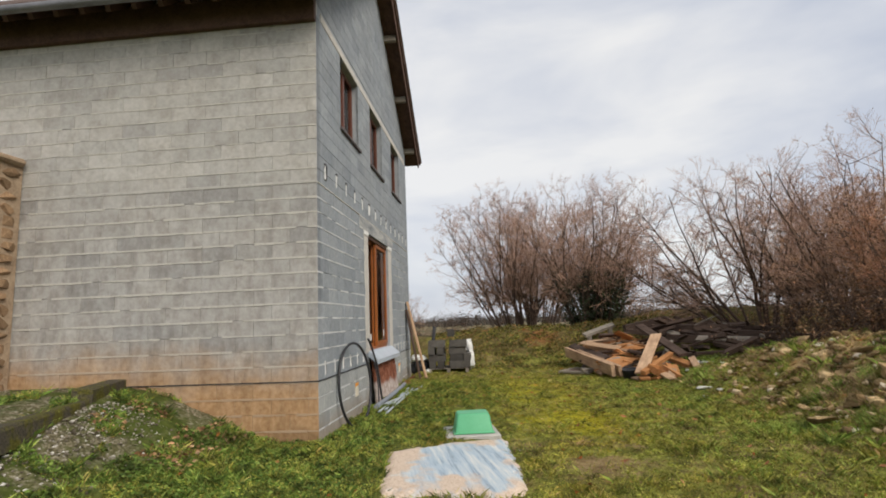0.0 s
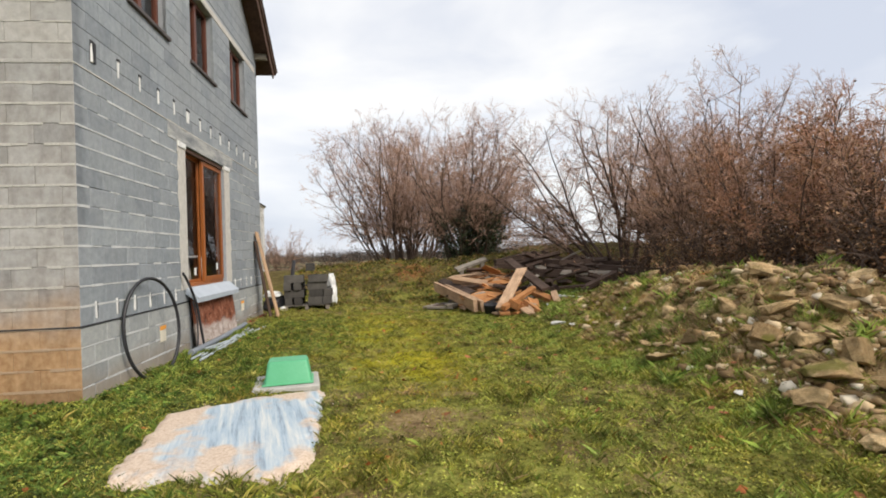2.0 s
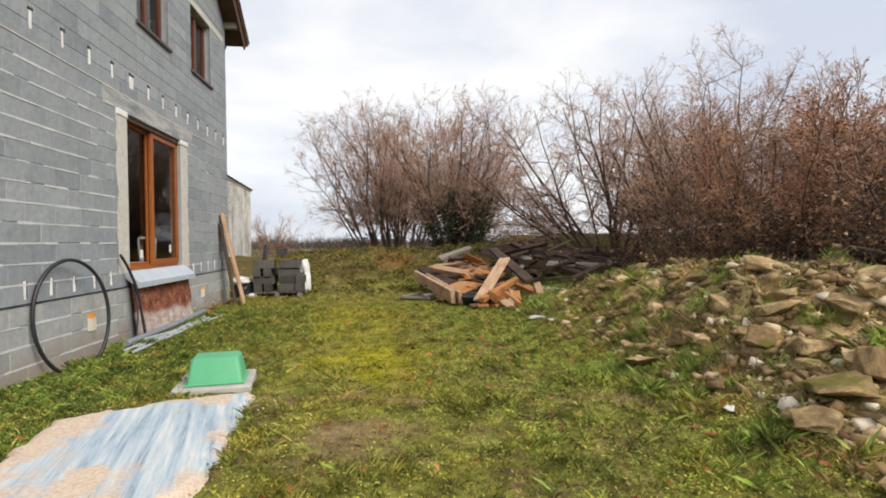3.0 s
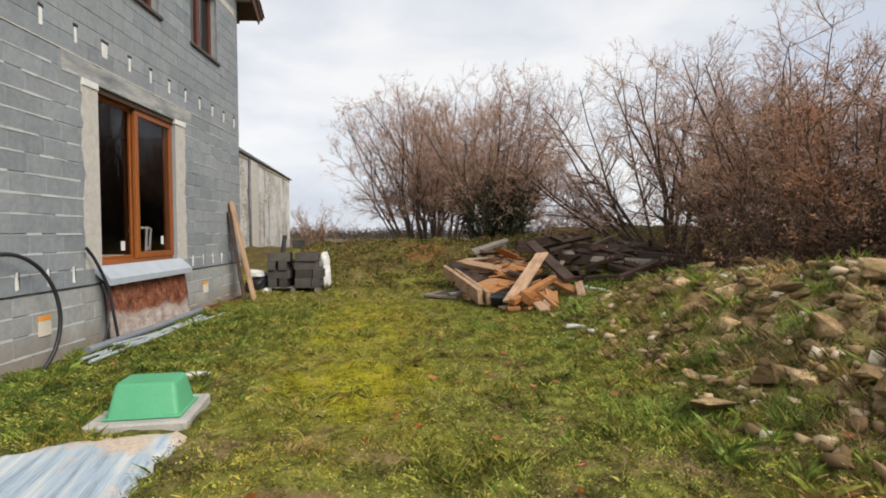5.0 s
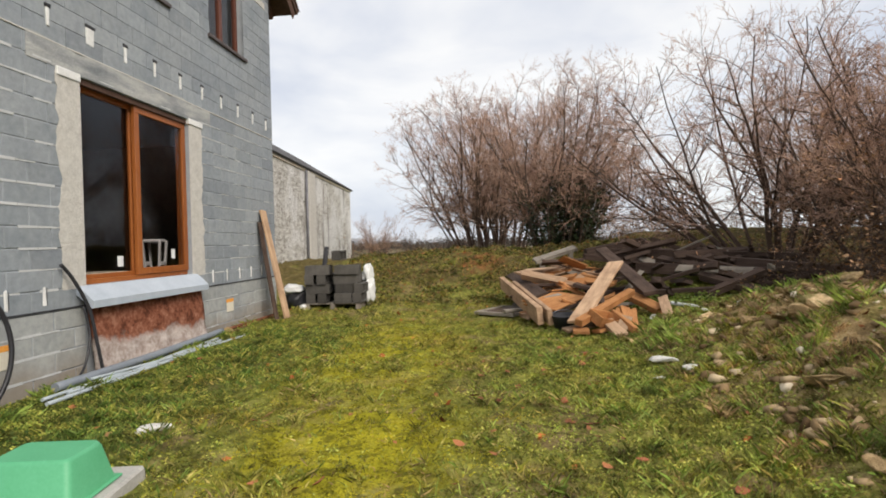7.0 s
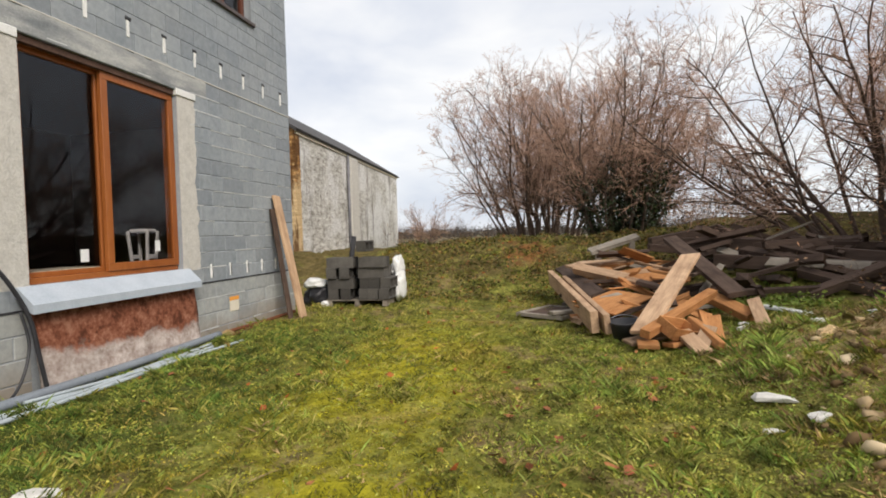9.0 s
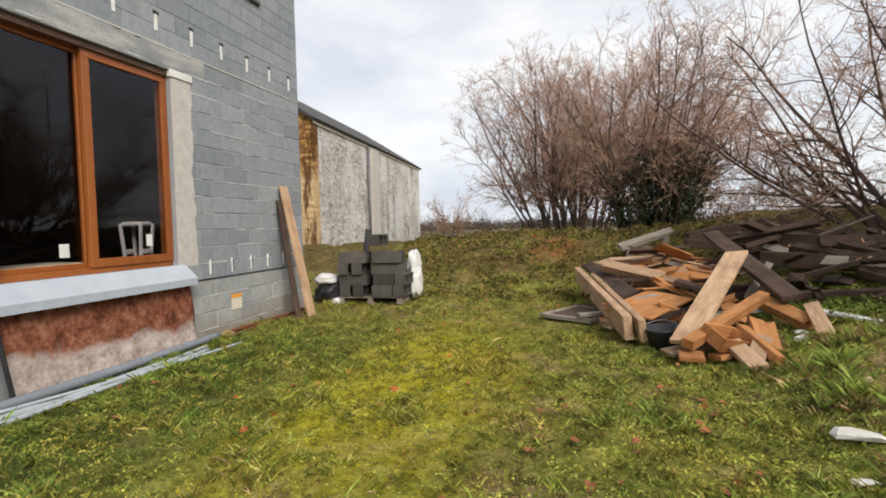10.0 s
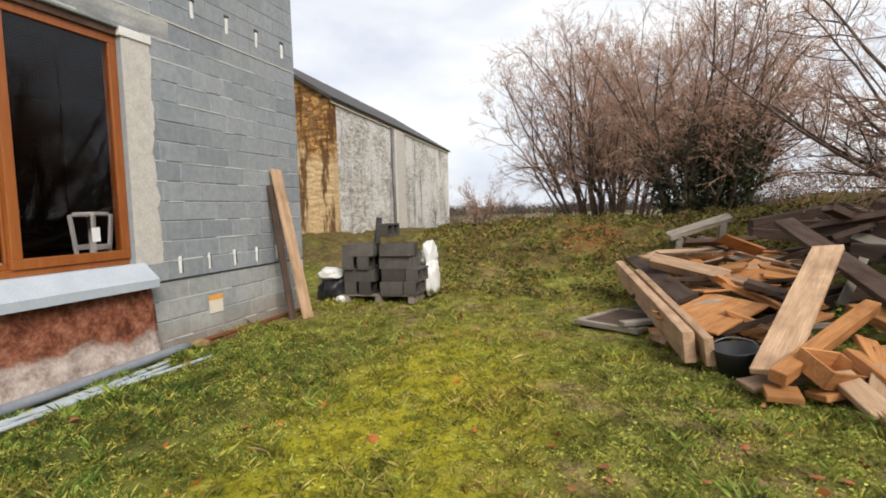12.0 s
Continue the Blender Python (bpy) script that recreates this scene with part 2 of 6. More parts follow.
def ground_material():
    """Mown rough grass with yellow moss, bare earth, leaf litter and a gravelled slope."""
    k = Nodes("rough_lawn", 1.0, 0, 0.1)
    x, y, z = k.axes()
    big, mid, fine = k.noise(0.45, 4, 0.6), k.noise(3.2, 5, 0.65), k.noise(38, 4, 0.7)
    f = k.math("MULTIPLY_ADD", fine, 0.30, k.math("MULTIPLY", k.math("ADD", mid, k.noise(9.0, 4, 0.6)), 0.35))
    grass = k.ramp(f, (0.34, (0.030, 0.034, 0.008)), (0.46, (0.132, 0.140, 0.026)), (0.56, (0.265, 0.262, 0.06)), (0.68, (0.44, 0.39, 0.12)))
    earth = k.ramp(f, (0.34, (0.075, 0.045, 0.022)), (0.48, (0.21, 0.14, 0.07)), (0.68, (0.46, 0.34, 0.20)))
    moss = k.ramp(f, (0.34, (0.12, 0.115, 0.010)), (0.50, (0.33, 0.30, 0.020)), (0.68, (0.56, 0.50, 0.04)))
    c = k.mix(k.range(k.noise(1.1, 5, 0.65), 0.48, 0.64, 0, 0.9), grass, earth)
    c = k.mix(k.range(k.noise(4.5, 4, 0.6), 0.50, 0.62, 0, 0.6), c, k.mix(1.0, c, (0.45, 0.42, 0.40), "MULTIPLY"))
    dx, dy = k.math("MULTIPLY", k.math("SUBTRACT", x, 3.45), 0.75), k.math("MULTIPLY", k.math("SUBTRACT", y, 1.2), 0.5)
    d = k.math("SQRT", k.math("ADD", k.math("MULTIPLY", dx, dx), k.math("MULTIPLY", dy, dy)))
    near = k.range(k.math("MULTIPLY_ADD", mid, 1.5, k.math("SUBTRACT", d, 0.75)), 0.75, 0.2)
    dx2, dy2 = k.math("MULTIPLY", k.math("SUBTRACT", x, 3.0), 0.75), k.math("MULTIPLY", k.math("SUBTRACT", y, 4.6), 0.3)
    d2 = k.math("SQRT", k.math("ADD", k.math("MULTIPLY", dx2, dx2), k.math("MULTIPLY", dy2, dy2)))
    near2 = k.range(k.math("MULTIPLY_ADD", mid, 1.4, k.math("SUBTRACT", d2, 0.92)), 0.8, 0.1, 0, 0.92)
    c = k.mix(k.math("MAXIMUM", near, near2), c, moss)
    # dark soil between the clumps, with the shade down there painted in
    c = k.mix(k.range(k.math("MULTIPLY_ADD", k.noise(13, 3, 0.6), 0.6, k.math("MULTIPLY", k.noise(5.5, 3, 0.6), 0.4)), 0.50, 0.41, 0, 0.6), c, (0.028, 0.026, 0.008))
    # worn bare patch beside the slab
    ba, bb = k.math("MULTIPLY", k.math("SUBTRACT", x, 3.40), 1.25), k.math("MULTIPLY", k.math("ADD", y, 1.22), 2.0)
    bd = k.math("SQRT", k.math("ADD", k.math("MULTIPLY", ba, ba), k.math("MULTIPLY", bb, bb)))
    c = k.mix(k.range(k.math("MULTIPLY_ADD", mid, 1.6, k.math("SUBTRACT", bd, 0.8)), 0.9, 0.3, 0, 0.85), c, earth)
    # leaf-littered earth bank
    bank = k.math("MULTIPLY", k.range(z, 0.12, 0.4), k.range(y, 9.2, 10.3))
    c = k.mix(k.math("MULTIPLY", bank, k.range(k.noise(1.9, 5, 0.65), 0.34, 0.50, 0.45, 0.97)), c, k.ramp(f, (0.34, (0.028, 0.022, 0.009)), (0.5, (0.10, 0.078, 0.028)), (0.68, (0.24, 0.17, 0.075))))
    ox, oy = k.math("SUBTRACT", x, 4.0), k.math("MULTIPLY", k.math("SUBTRACT", y, 12.6), 0.7)
    od = k.math("SQRT", k.math("ADD", k.math("MULTIPLY", ox, ox), k.math("MULTIPLY", oy, oy)))
    c = k.mix(k.range(k.math("MULTIPLY_ADD", mid, 1.4, k.math("SUBTRACT", od, 0.7)), 0.75, 0.2, 0, 0.85), c, k.ramp(f, (0.34, (0.12, 0.05, 0.018)), (0.68, (0.42, 0.19, 0.07))))
    heap = k.math("MULTIPLY", k.range(x, 5.9, 6.8), k.math("MULTIPLY", k.range(y, 5.4, 4.2), k.range(z, 0.02, 0.22)))
    soil = k.ramp(f, (0.36, (0.085, 0.052, 0.023)), (0.48, (0.32, 0.215, 0.10)), (0.62, (0.60, 0.44, 0.25)))
    c = k.mix(k.math("MULTIPLY", heap, k.range(k.noise(1.7, 4, 0.6), 0.62, 0.44, 0.35, 0.95)), c, soil)
    # lush strip round the house
    green = k.math("MULTIPLY", k.range(k.math("MULTIPLY_ADD", mid, 0.8, x), 3.2, 1.4), k.range(y, 7.2, 5.0))
    c = k.mix(k.math("MULTIPLY", green, 0.85), c, k.ramp(f, (0.3, (0.018, 0.030, 0.007)), (0.7, (0.085, 0.115, 0.024))))
    # gravel slope beside the front wall
    gx = k.math("MULTIPLY", k.range(x, -0.9, -1.7), k.math("MULTIPLY", k.range(y, -4.6, -3.6), k.range(y, 1.0, 0.5)))
    gx = k.math("MULTIPLY", gx, k.range(k.noise(1.6, 4, 0.6), 0.42, 0.58, 0, 0.85))
    stone = k.ramp(k.noise(26, 3, 0.7), (0.36, (0.05, 0.045, 0.022)), (0.52, (0.17, 0.14, 0.09)), (0.66, (0.42, 0.38, 0.31)))
    c = k.mix(gx, c, stone)
    # fields far off
    far = k.range(y, 26, 40)
    fld = k.ramp(k.noise(0.02, 3, 0.5, (0.4, 3, 1)), (0.40, (0.09, 0.10, 0.04)), (0.55, (0.24, 0.19, 0.12)), (0.7, (0.33, 0.27, 0.19)))
    c = k.mix(far, c, fld)
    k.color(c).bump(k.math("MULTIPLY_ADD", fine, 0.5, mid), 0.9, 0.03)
    return k.m


M_GROUND = ground_material()


def leaf_material(name, *cols, spec=0.2, rough=0.7):
    k = Nodes(name, rough, 0, spec)
    c = k.ramp(k.island(), *[(i / (len(cols) - 1), q) for i, q in enumerate(cols)])
    c = k.mix(1.0, c, k.ramp(k.noise(3.2, 4, 0.65), (0.38, (0.46, 0.47, 0.43)), (0.50, (1.0, 1.0, 0.97)), (0.62, (1.30, 1.27, 1.2))), "MULTIPLY")
    c = k.mix(1.0, c, k.ramp(k.noise(8.5, 3, 0.6), (0.40, 0.52), (0.50, 0.97), (0.60, 1.20)), "MULTIPLY")
    k.color(k.mix(k.range(k.noise(0.9, 4, 0.6), 0.48, 0.66, 0, 0.45), c, k.mix(1.0, c, (1.28, 0.92, 0.75), "MULTIPLY")))
    return k.m


M_GRASS = leaf_material("grass_blades", (0.118, 0.148, 0.020), (0.215, 0.235, 0.033), (0.33, 0.318, 0.065), (0.45, 0.38, 0.13))
M_TUFT = leaf_material("fresh_green_tufts", (0.13, 0.21, 0.032), (0.24, 0.335, 0.06), (0.38, 0.45, 0.12))
M_STRAW = leaf_material("dry_straw_grass", (0.22, 0.14, 0.06), (0.36, 0.25, 0.12), (0.52, 0.39, 0.21))
M_SLOPE = leaf_material("dark_green_grass", (0.055, 0.10, 0.015), (0.11, 0.18, 0.030), (0.20, 0.27, 0.065))
M_CLOVER = leaf_material("lawn_clover", (0.128, 0.162, 0.024), (0.265, 0.298, 0.05), (0.43, 0.435, 0.10))
M_HERB = leaf_material("olive_herbs", (0.10, 0.105, 0.016), (0.22, 0.205, 0.034), (0.38, 0.31, 0.082))
M_MOSS = leaf_material("yellow_moss", (0.19, 0.175, 0.010), (0.31, 0.285, 0.014), (0.44, 0.395, 0.028))
M_LITTER = leaf_material("fallen_leaves", (0.26, 0.075, 0.022), (0.42, 0.15, 0.045), (0.30, 0.17, 0.085))
M_DRYLEAF = leaf_material("dry_brown_leaves", (0.20, 0.105, 0.052), (0.38, 0.215, 0.115), (0.54, 0.355, 0.215))
M_IVY = leaf_material("ivy_leaves", (0.010, 0.018, 0.006), (0.025, 0.042, 0.012), (0.05, 0.075, 0.025), spec=0.4, rough=0.5)
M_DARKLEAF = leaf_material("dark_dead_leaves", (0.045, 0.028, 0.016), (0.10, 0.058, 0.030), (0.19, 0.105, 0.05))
M_BRUSH = leaf_material("pinkish_far_brush", (0.34, 0.21, 0.14), (0.52, 0.35, 0.25), (0.62, 0.46, 0.34))
M_BARK = simple("grey_brown_bark", (0.06, 0.042, 0.034), (0.165, 0.115, 0.088), 6, 0.95, fine=40, local=False)
M_TWIG = simple("reddish_twigs", (0.28, 0.165, 0.115), (0.62, 0.41, 0.30), 3, 0.95, fine=20, bump=0, local=False)
M_REDTWIG = simple("orange_red_twigs", (0.31, 0.145, 0.085), (0.62, 0.345, 0.22), 3, 0.95, fine=20, bump=0, local=False)
M_FARWOOD = simple("far_woodland", (0.05, 0.045, 0.04), (0.12, 0.10, 0.085), 0.5, 1.0, fine=3, bump=0, local=False)


def rubble_material():
    k = Nodes("limestone_rubble", 0.97, 0, 0.1)
    n, f = k.noise(5, 5, 0.65, co=k.obj), k.noise(34, 5, 0.72, co=k.obj)
    c = k.ramp(k.math("MULTIPLY_ADD", f, 0.5, k.math("MULTIPLY", n, 0.5)), (0.34, (0.18, 0.118, 0.060)), (0.50, (0.50, 0.36, 0.20)), (0.66, (0.78, 0.62, 0.40)))
    c = k.mix(1.0, c, k.ramp(k.random(), (0.0, (0.55, 0.49, 0.43)), (0.45, (0.95, 0.90, 0.82)), (0.82, (1.18, 1.14, 1.06)), (0.96, (1.5, 1.48, 1.4))), "MULTIPLY")
    soil = k.range(k.math("MULTIPLY_ADD", f, 0.4, k.math("MULTIPLY", k.noise(3.4, 5, 0.65), 0.6)), 0.46, 0.58, 0, 0.9)
    c = k.mix(soil, c, k.ramp(f, (0.36, (0.09, 0.065, 0.03)), (0.62, (0.32, 0.235, 0.12))))
    c = k.mix(k.range(k.noise(2.6, 4, 0.6), 0.54, 0.64, 0, 0.75), c, (0.13, 0.135, 0.022))
    k.color(c).bump(k.math("ADD", n, f), 0.9, 0.02)
    return k.m


M_RUBBLE = rubble_material()


def barn_material(name, gable):
    k = Nodes(name, 0.95, 0, 0.15)
    x, y, z = k.axes()
    vor = k.t.nodes.new("ShaderNodeTexVoronoi")
    vor.inputs["Scale"].default_value = 3.4 if gable else 4.2
    mp = k.t.nodes.new("ShaderNodeMapping")
    mp.inputs["Scale"].default_value = (1, 1, 1.9)
    k.link(k.pos, mp.inputs["Vector"])
    k.link(mp.outputs["Vector"], vor.inputs["Vector"])
    dist, cell = vor.outputs["Distance"], vor.outputs["Color"]
    big, mid = k.noise(0.55, 5, 0.65), k.noise(3.5, 5, 0.65)
    course, fine = k.noise(2.4, 5, 0.65, (1, 1, 3.2)), k.noise(16, 4, 0.65, (1, 1, 1.6))
    if gable:
        rough = k.ramp(k.math("MULTIPLY_ADD", fine, 0.5, k.math("MULTIPLY", course, 0.5)), (0.36, (0.10, 0.045, 0.016)), (0.48, (0.42, 0.21, 0.065)), (0.62, (0.78, 0.53, 0.25)))
        rough = k.mix(k.range(dist, 0.40, 0.58, 0, 0.7), rough, (0.13, 0.07, 0.035))
        tan = k.ramp(fine, (0.3, (0.50, 0.33, 0.16)), (0.7, (0.74, 0.57, 0.34)))
        c = k.mix(k.range(k.math("MULTIPLY_ADD", k.noise(1.1, 5, 0.65), 2.6, z), 4.4, 5.0), tan, rough)
        c = k.mix(k.range(k.noise(1.5, 5, 0.65, (1.3, 1, 0.22)), 0.54, 0.62, 0, 0.9), c, (0.11, 0.052, 0.02))
        w = 0.08
    else:
        stone = k.ramp(k.math("MULTIPLY_ADD", fine, 0.45, k.math("MULTIPLY", course, 0.55)), (0.36, (0.17, 0.155, 0.135)), (0.48, (0.45, 0.43, 0.39)), (0.62, (0.74, 0.73, 0.69)))
        white = k.ramp(fine, (0.32, (0.44, 0.43, 0.41)), (0.6, (0.76, 0.75, 0.73)))
        c = k.mix(k.range(big, 0.45, 0.56), stone, white)
        pit = k.math("MULTIPLY", k.range(k.noise(7.5, 4, 0.7, (1, 1, 1.7)), 0.55, 0.61, 0, 0.85), k.range(mid, 0.44, 0.56))
        c = k.mix(pit, c, (0.13, 0.115, 0.10))
        c = k.mix(k.range(k.noise(1.3, 5, 0.65, (1, 1, 0.18)), 0.52, 0.66, 0, 0.75), c, (0.15, 0.135, 0.12))
        w = 0.03
    k.color(c).bump(k.math("SUBTRACT", k.math("ADD", course, fine), dist), 0.6, w)
    return k.m


M_BARN_W = barn_material("limewashed_stone", False)
M_BARN_G = barn_material("ochre_stone", True)


def glass_material():
    m = bpy.data.materials.new("window_glass")
    m.use_nodes = True
    t = m.node_tree
    t.nodes.clear()
    out = t.nodes.new("ShaderNodeOutputMaterial")
    mixer = t.nodes.new("ShaderNodeMixShader")
    tr, gl = t.nodes.new("ShaderNodeBsdfTransparent"), t.nodes.new("ShaderNodeBsdfGlossy")
    tr.inputs["Color"].default_value = (0.62, 0.60, 0.62, 1)
    gl.inputs["Roughness"].default_value = 0.01
    fr = t.nodes.new("ShaderNodeFresnel")
    fr.inputs["IOR"].default_value = 1.55
    t.links.new(fr.outputs[0], mixer.inputs[0])
    t.links.new(tr.outputs[0], mixer.inputs[1])
    t.links.new(gl.outputs[0], mixer.inputs[2])
    t.links.new(mixer.outputs[0], out.inputs["Surface"])
    return m


M_GLASS = glass_material()


# ---- mesh helpers ----
def fast_mesh(name, verts, faces, material, smooth=False):
    """verts (n, 3) and faces (m, k) as arrays."""
    verts, faces = np.asarray(verts, np.float32), np.asarray(faces, np.int32)
    me = bpy.data.meshes.new(name)
    me.vertices.add(len(verts))
    me.vertices.foreach_set("co", verts.ravel())
    n, k = faces.shape
    me.loops.add(n * k)
    me.loops.foreach_set("vertex_index", faces.ravel())
    me.polygons.add(n)
    me.polygons.foreach_set("loop_start", np.arange(0, n * k, k, dtype=np.int32))
    me.materials.append(material)
    me.update(calc_edges=True)
    if smooth:
        me.polygons.foreach_set("use_smooth", np.ones(n, bool))
    return me


def thing(name, label, category, group="", kind="", at=None):
    ob = new(name)
    ob.empty_display_size = 0.1
    if at is not None:
        ob.matrix_world = at
    return tagged(ob, label, category, group, kind)


def part(name, data, material=None, parent=None, label="", at=None):
    """Links a bmesh or mesh as one object under a thing or part; at is relative to the parent."""
    if isinstance(data, bmesh.types.BMesh):
        me = bpy.data.meshes.new(name)
        data.to_mesh(me)
        data.free()
        me.materials.append(material)
    else:
        me = data
    ob = new(name, me)
    if parent is not None:
        ob.parent = parent
    if at is not None:
        ob.matrix_local = at
    if label:
        tagged(ob, label)
    return ob


def box(sx, sy, sz, at=None, bevel=0.0, bm=None, seg=1):
    """A box centred on its pose, with softened edges."""
    own = bmesh.new()
    bmesh.ops.create_cube(own, size=1.0, matrix=Matrix.Diagonal((sx, sy, sz, 1)))
    if bevel:
        bmesh.ops.bevel(own, geom=own.edges[:], offset=bevel, segments=seg, affect="EDGES", profile=0.5)
    if at is not None:
        own.transform(at)
    if bm is None:
        return own
    tmp = bpy.data.meshes.new("tmp")
    own.to_mesh(tmp)
    own.free()
    bm.from_mesh(tmp)
    bpy.data.meshes.remove(tmp)
    return bm


def span(x0, x1, y0, y1, z0, z1, bevel=0.0, bm=None):
    return box(x1 - x0, y1 - y0, z1 - z0, pose((x0 + x1) / 2, (y0 + y1) / 2, (z0 + z1) / 2), bevel, bm)


def sweep(points, radius, sides=10, close=False, smooth_steps=8):
    """A round bar along a smooth line through the points."""
    p = np.array(points, float)
    if smooth_steps > 1:
        n = len(p)
        out = []
        for i in range(n if close else n - 1):
            a, b, c, d = (p[(i - 1) % n] if close or i else p[0]), p[i], p[(i + 1) % n], (p[(i + 2) % n] if close or i + 2 < n else p[-1])
            for s in np.linspace(0, 1, smooth_steps, endpoint=False):
                out.append(0.5 * (2 * b + (c - a) * s + (2 * a - 5 * b + 4 * c - d) * s * s + (3 * b - 3 * c + d - a) * s ** 3))
        p = np.array(out if close else out + [p[-1]])
    v, f = tubes(p[None], np.full((1, len(p)), radius), sides, close)
    bm = bmesh.new()
    vs = [bm.verts.new(q) for q in v]
    for q in f:
        bm.faces.new([vs[i] for i in q]).smooth = True
    if not close:
        bm.faces.new([vs[i] for i in range(sides)][::-1])
        bm.faces.new([vs[len(v) - sides + i] for i in range(sides)])
    return bm


def tubes(P, R, sides, close=False):
    """Tapered round bars along many lines at once: P (n, k, 3), R (n, k)."""
    n, k, _ = P.shape
    T = np.roll(P, -1, 1) - np.roll(P, 1, 1) if close else np.gradient(P, axis=1)
    T = T / (np.linalg.norm(T, axis=2, keepdims=True) + 1e-9)
    ref = np.where(np.abs(T[:, :1, 2:3]) > 0.8, np.array([[[1.0, 0.2, 0]]]), np.array([[[0, 0.1, 1.0]]]))
    U = np.cross(T, ref)
    U /= np.linalg.norm(U, axis=2, keepdims=True) + 1e-9
    W = np.cross(T, U)
    a = np.arange(sides) * 2 * np.pi / sides
    V = P[:, :, None] + R[:, :, None, None] * (np.cos(a)[None, None, :, None] * U[:, :, None] + np.sin(a)[None, None, :, None] * W[:, :, None])
    idx = np.arange(n * k * sides).reshape(n, k, sides)
    lo, hi = (idx, np.roll(idx, -1, 1)) if close else (idx[:, :-1], idx[:, 1:])
    F = np.stack([lo, np.roll(lo, -1, 2), np.roll(hi, -1, 2), hi], -1).reshape(-1, 4)
    return V.reshape(-1, 3), F


# ---- ground ----
def step(v, a, b):
    s = np.clip((v - a) / (b - a), 0, 1)
    return s * s * (3 - 2 * s)


def bumps(x, y, size, seed):
    r = np.random.default_rng(seed)
    h = 0
    for i in range(7):
        a, w = r.uniform(0, 6.28), r.uniform(0.7, 1.5) / size
        h = h + np.sin((x * np.cos(a) + y * np.sin(a)) * w * 6.28 + r.uniform(0, 6.28))
    return h / 7


def height(x, y):
    """The lie of the land: a flat yard, a slope beside the house, a bank behind and a rubble heap."""
    x, y = np.asarray(x, float), np.asarray(y, float)
    close = 1 - step(np.hypot(x - 3, y - 5), 20, 34)
    h = -0.05 + (0.022 * bumps(x, y, 1.3, 1) + 0.020 * bumps(x, y, 0.45, 2) + 0.020 * bumps(x, y, 0.26, 7)) * close
    h = h + 0.80 * step(-x, 0.25, 2.7) * step(-y, -1.0, 0.2)
    h = h + 0.04 * step(x, 2.5, 0.4) * step(y, 2.0, 6.0)
    ridge = step(y, 9.8, 13.6) * (1 - 0.9 * step(y, 19.5, 27))
    side = (0.70 + 0.30 * step(x, -1.2, 2.6)) * (1 - 0.35 * step(x, 14, 22))
    h = h + ridge * side * (1.04 + 0.16 * bumps(x, y, 2.6, 3) + 0.13 * bumps(x, y, 0.9, 6) + 0.07 * bumps(x, y, 0.42, 8))
    h = h + 0.22 * np.exp(-(((x - 4.65) / 0.55) ** 2 + ((y - 14.2) / 0.6) ** 2))
    ex = step(x, 5.7, 8.1) * (1 - 0.30 * step(x, 8.8, 10.5))
    ey = step(y, -4.6, 0.3) * (1 - 0.22 * step(y, 1.2, 4.0) - 0.60 * step(y, 3.5, 7.0))
    h = h + ex * ey * (1.00 + 0.12 * bumps(x, y, 1.5, 4) + 0.17 * bumps(x, y, 0.6, 5) + 0.10 * bumps(x, y, 0.3, 9)) * close
    h = h - 0.012 * step(x, 0.9, 1.15) * (1 - step(x, 2.5, 2.75)) * step(y, -2.6, -2.3) * (1 - step(y, 0.6, 0.9))
    h = h + 0.45 * np.exp(-(((x - 8.1) / 1.8) ** 2 + ((y - 9.3) / 1.3) ** 2)) + 0.18 * np.exp(-(((x - 5.9) / 0.6) ** 2 + ((y - 8.6) / 1.2) ** 2))
    h = h + 0.45 * step(x, 8.0, 10.5) * (1 - step(x, 18, 30)) * (1 - ey) * step(y, -9, -4)
    return h - 1.3 * step(y, 30, 80)


def grow(a, b, first, factor):
    out, d = [], first
    while a < b:
        a += d
        d *= factor
        out.append(a)
    return out


g_x = np.array([-v for v in grow(6.0, 1500, 0.2, 1.25)][::-1] + list(np.arange(-6.0, 11.0, 0.09)) + grow(11.0, 1500, 0.2, 1.25))
g_y = np.array([-v for v in grow(8.0, 1500, 0.2, 1.25)][::-1] + list(np.arange(-8.0, 17.0, 0.09)) + grow(17.0, 2500, 0.2, 1.2))
gx, gy = np.meshgrid(g_x, g_y)
gz = height(gx, gy)
near_mask = (gx > -6) & (gx < 11) & (gy > -8) & (gy < 17)
gz = gz + near_mask * np.random.default_rng(3).normal(0, 0.008, gx.shape)
gi = np.arange(gx.size).reshape(gx.shape)
gf = np.stack([gi[:-1, :-1], gi[:-1, 1:], gi[1:, 1:], gi[1:, :-1]], -1).reshape(-1, 4)
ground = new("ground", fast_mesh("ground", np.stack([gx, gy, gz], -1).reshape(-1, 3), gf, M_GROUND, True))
tagged(ground, "rough mossy grass yard rising to a bank", "ground", kind="structure")


def gh(x, y):
    return float(height(x, y))


# ---- the house shell ----
COURSE, LEDGE = 0.21, 0.74
FRONT_LEN, DEPTH = 9.0, 7.86
EAVE_Z, PITCH = 6.46, 0.77
RIDGE_Y = DEPTH / 2
HOLES = [(2.97, 4.98, 0.93, 3.22), (1.22, 2.40, 4.72, 5.99), (3.36, 4.54, 4.72, 5.99), (5.62, 6.76, 4.72, 5.99)]


def roof_at(y):
    return EAVE_Z + PITCH * (RIDGE_Y - abs(y - RIDGE_Y))


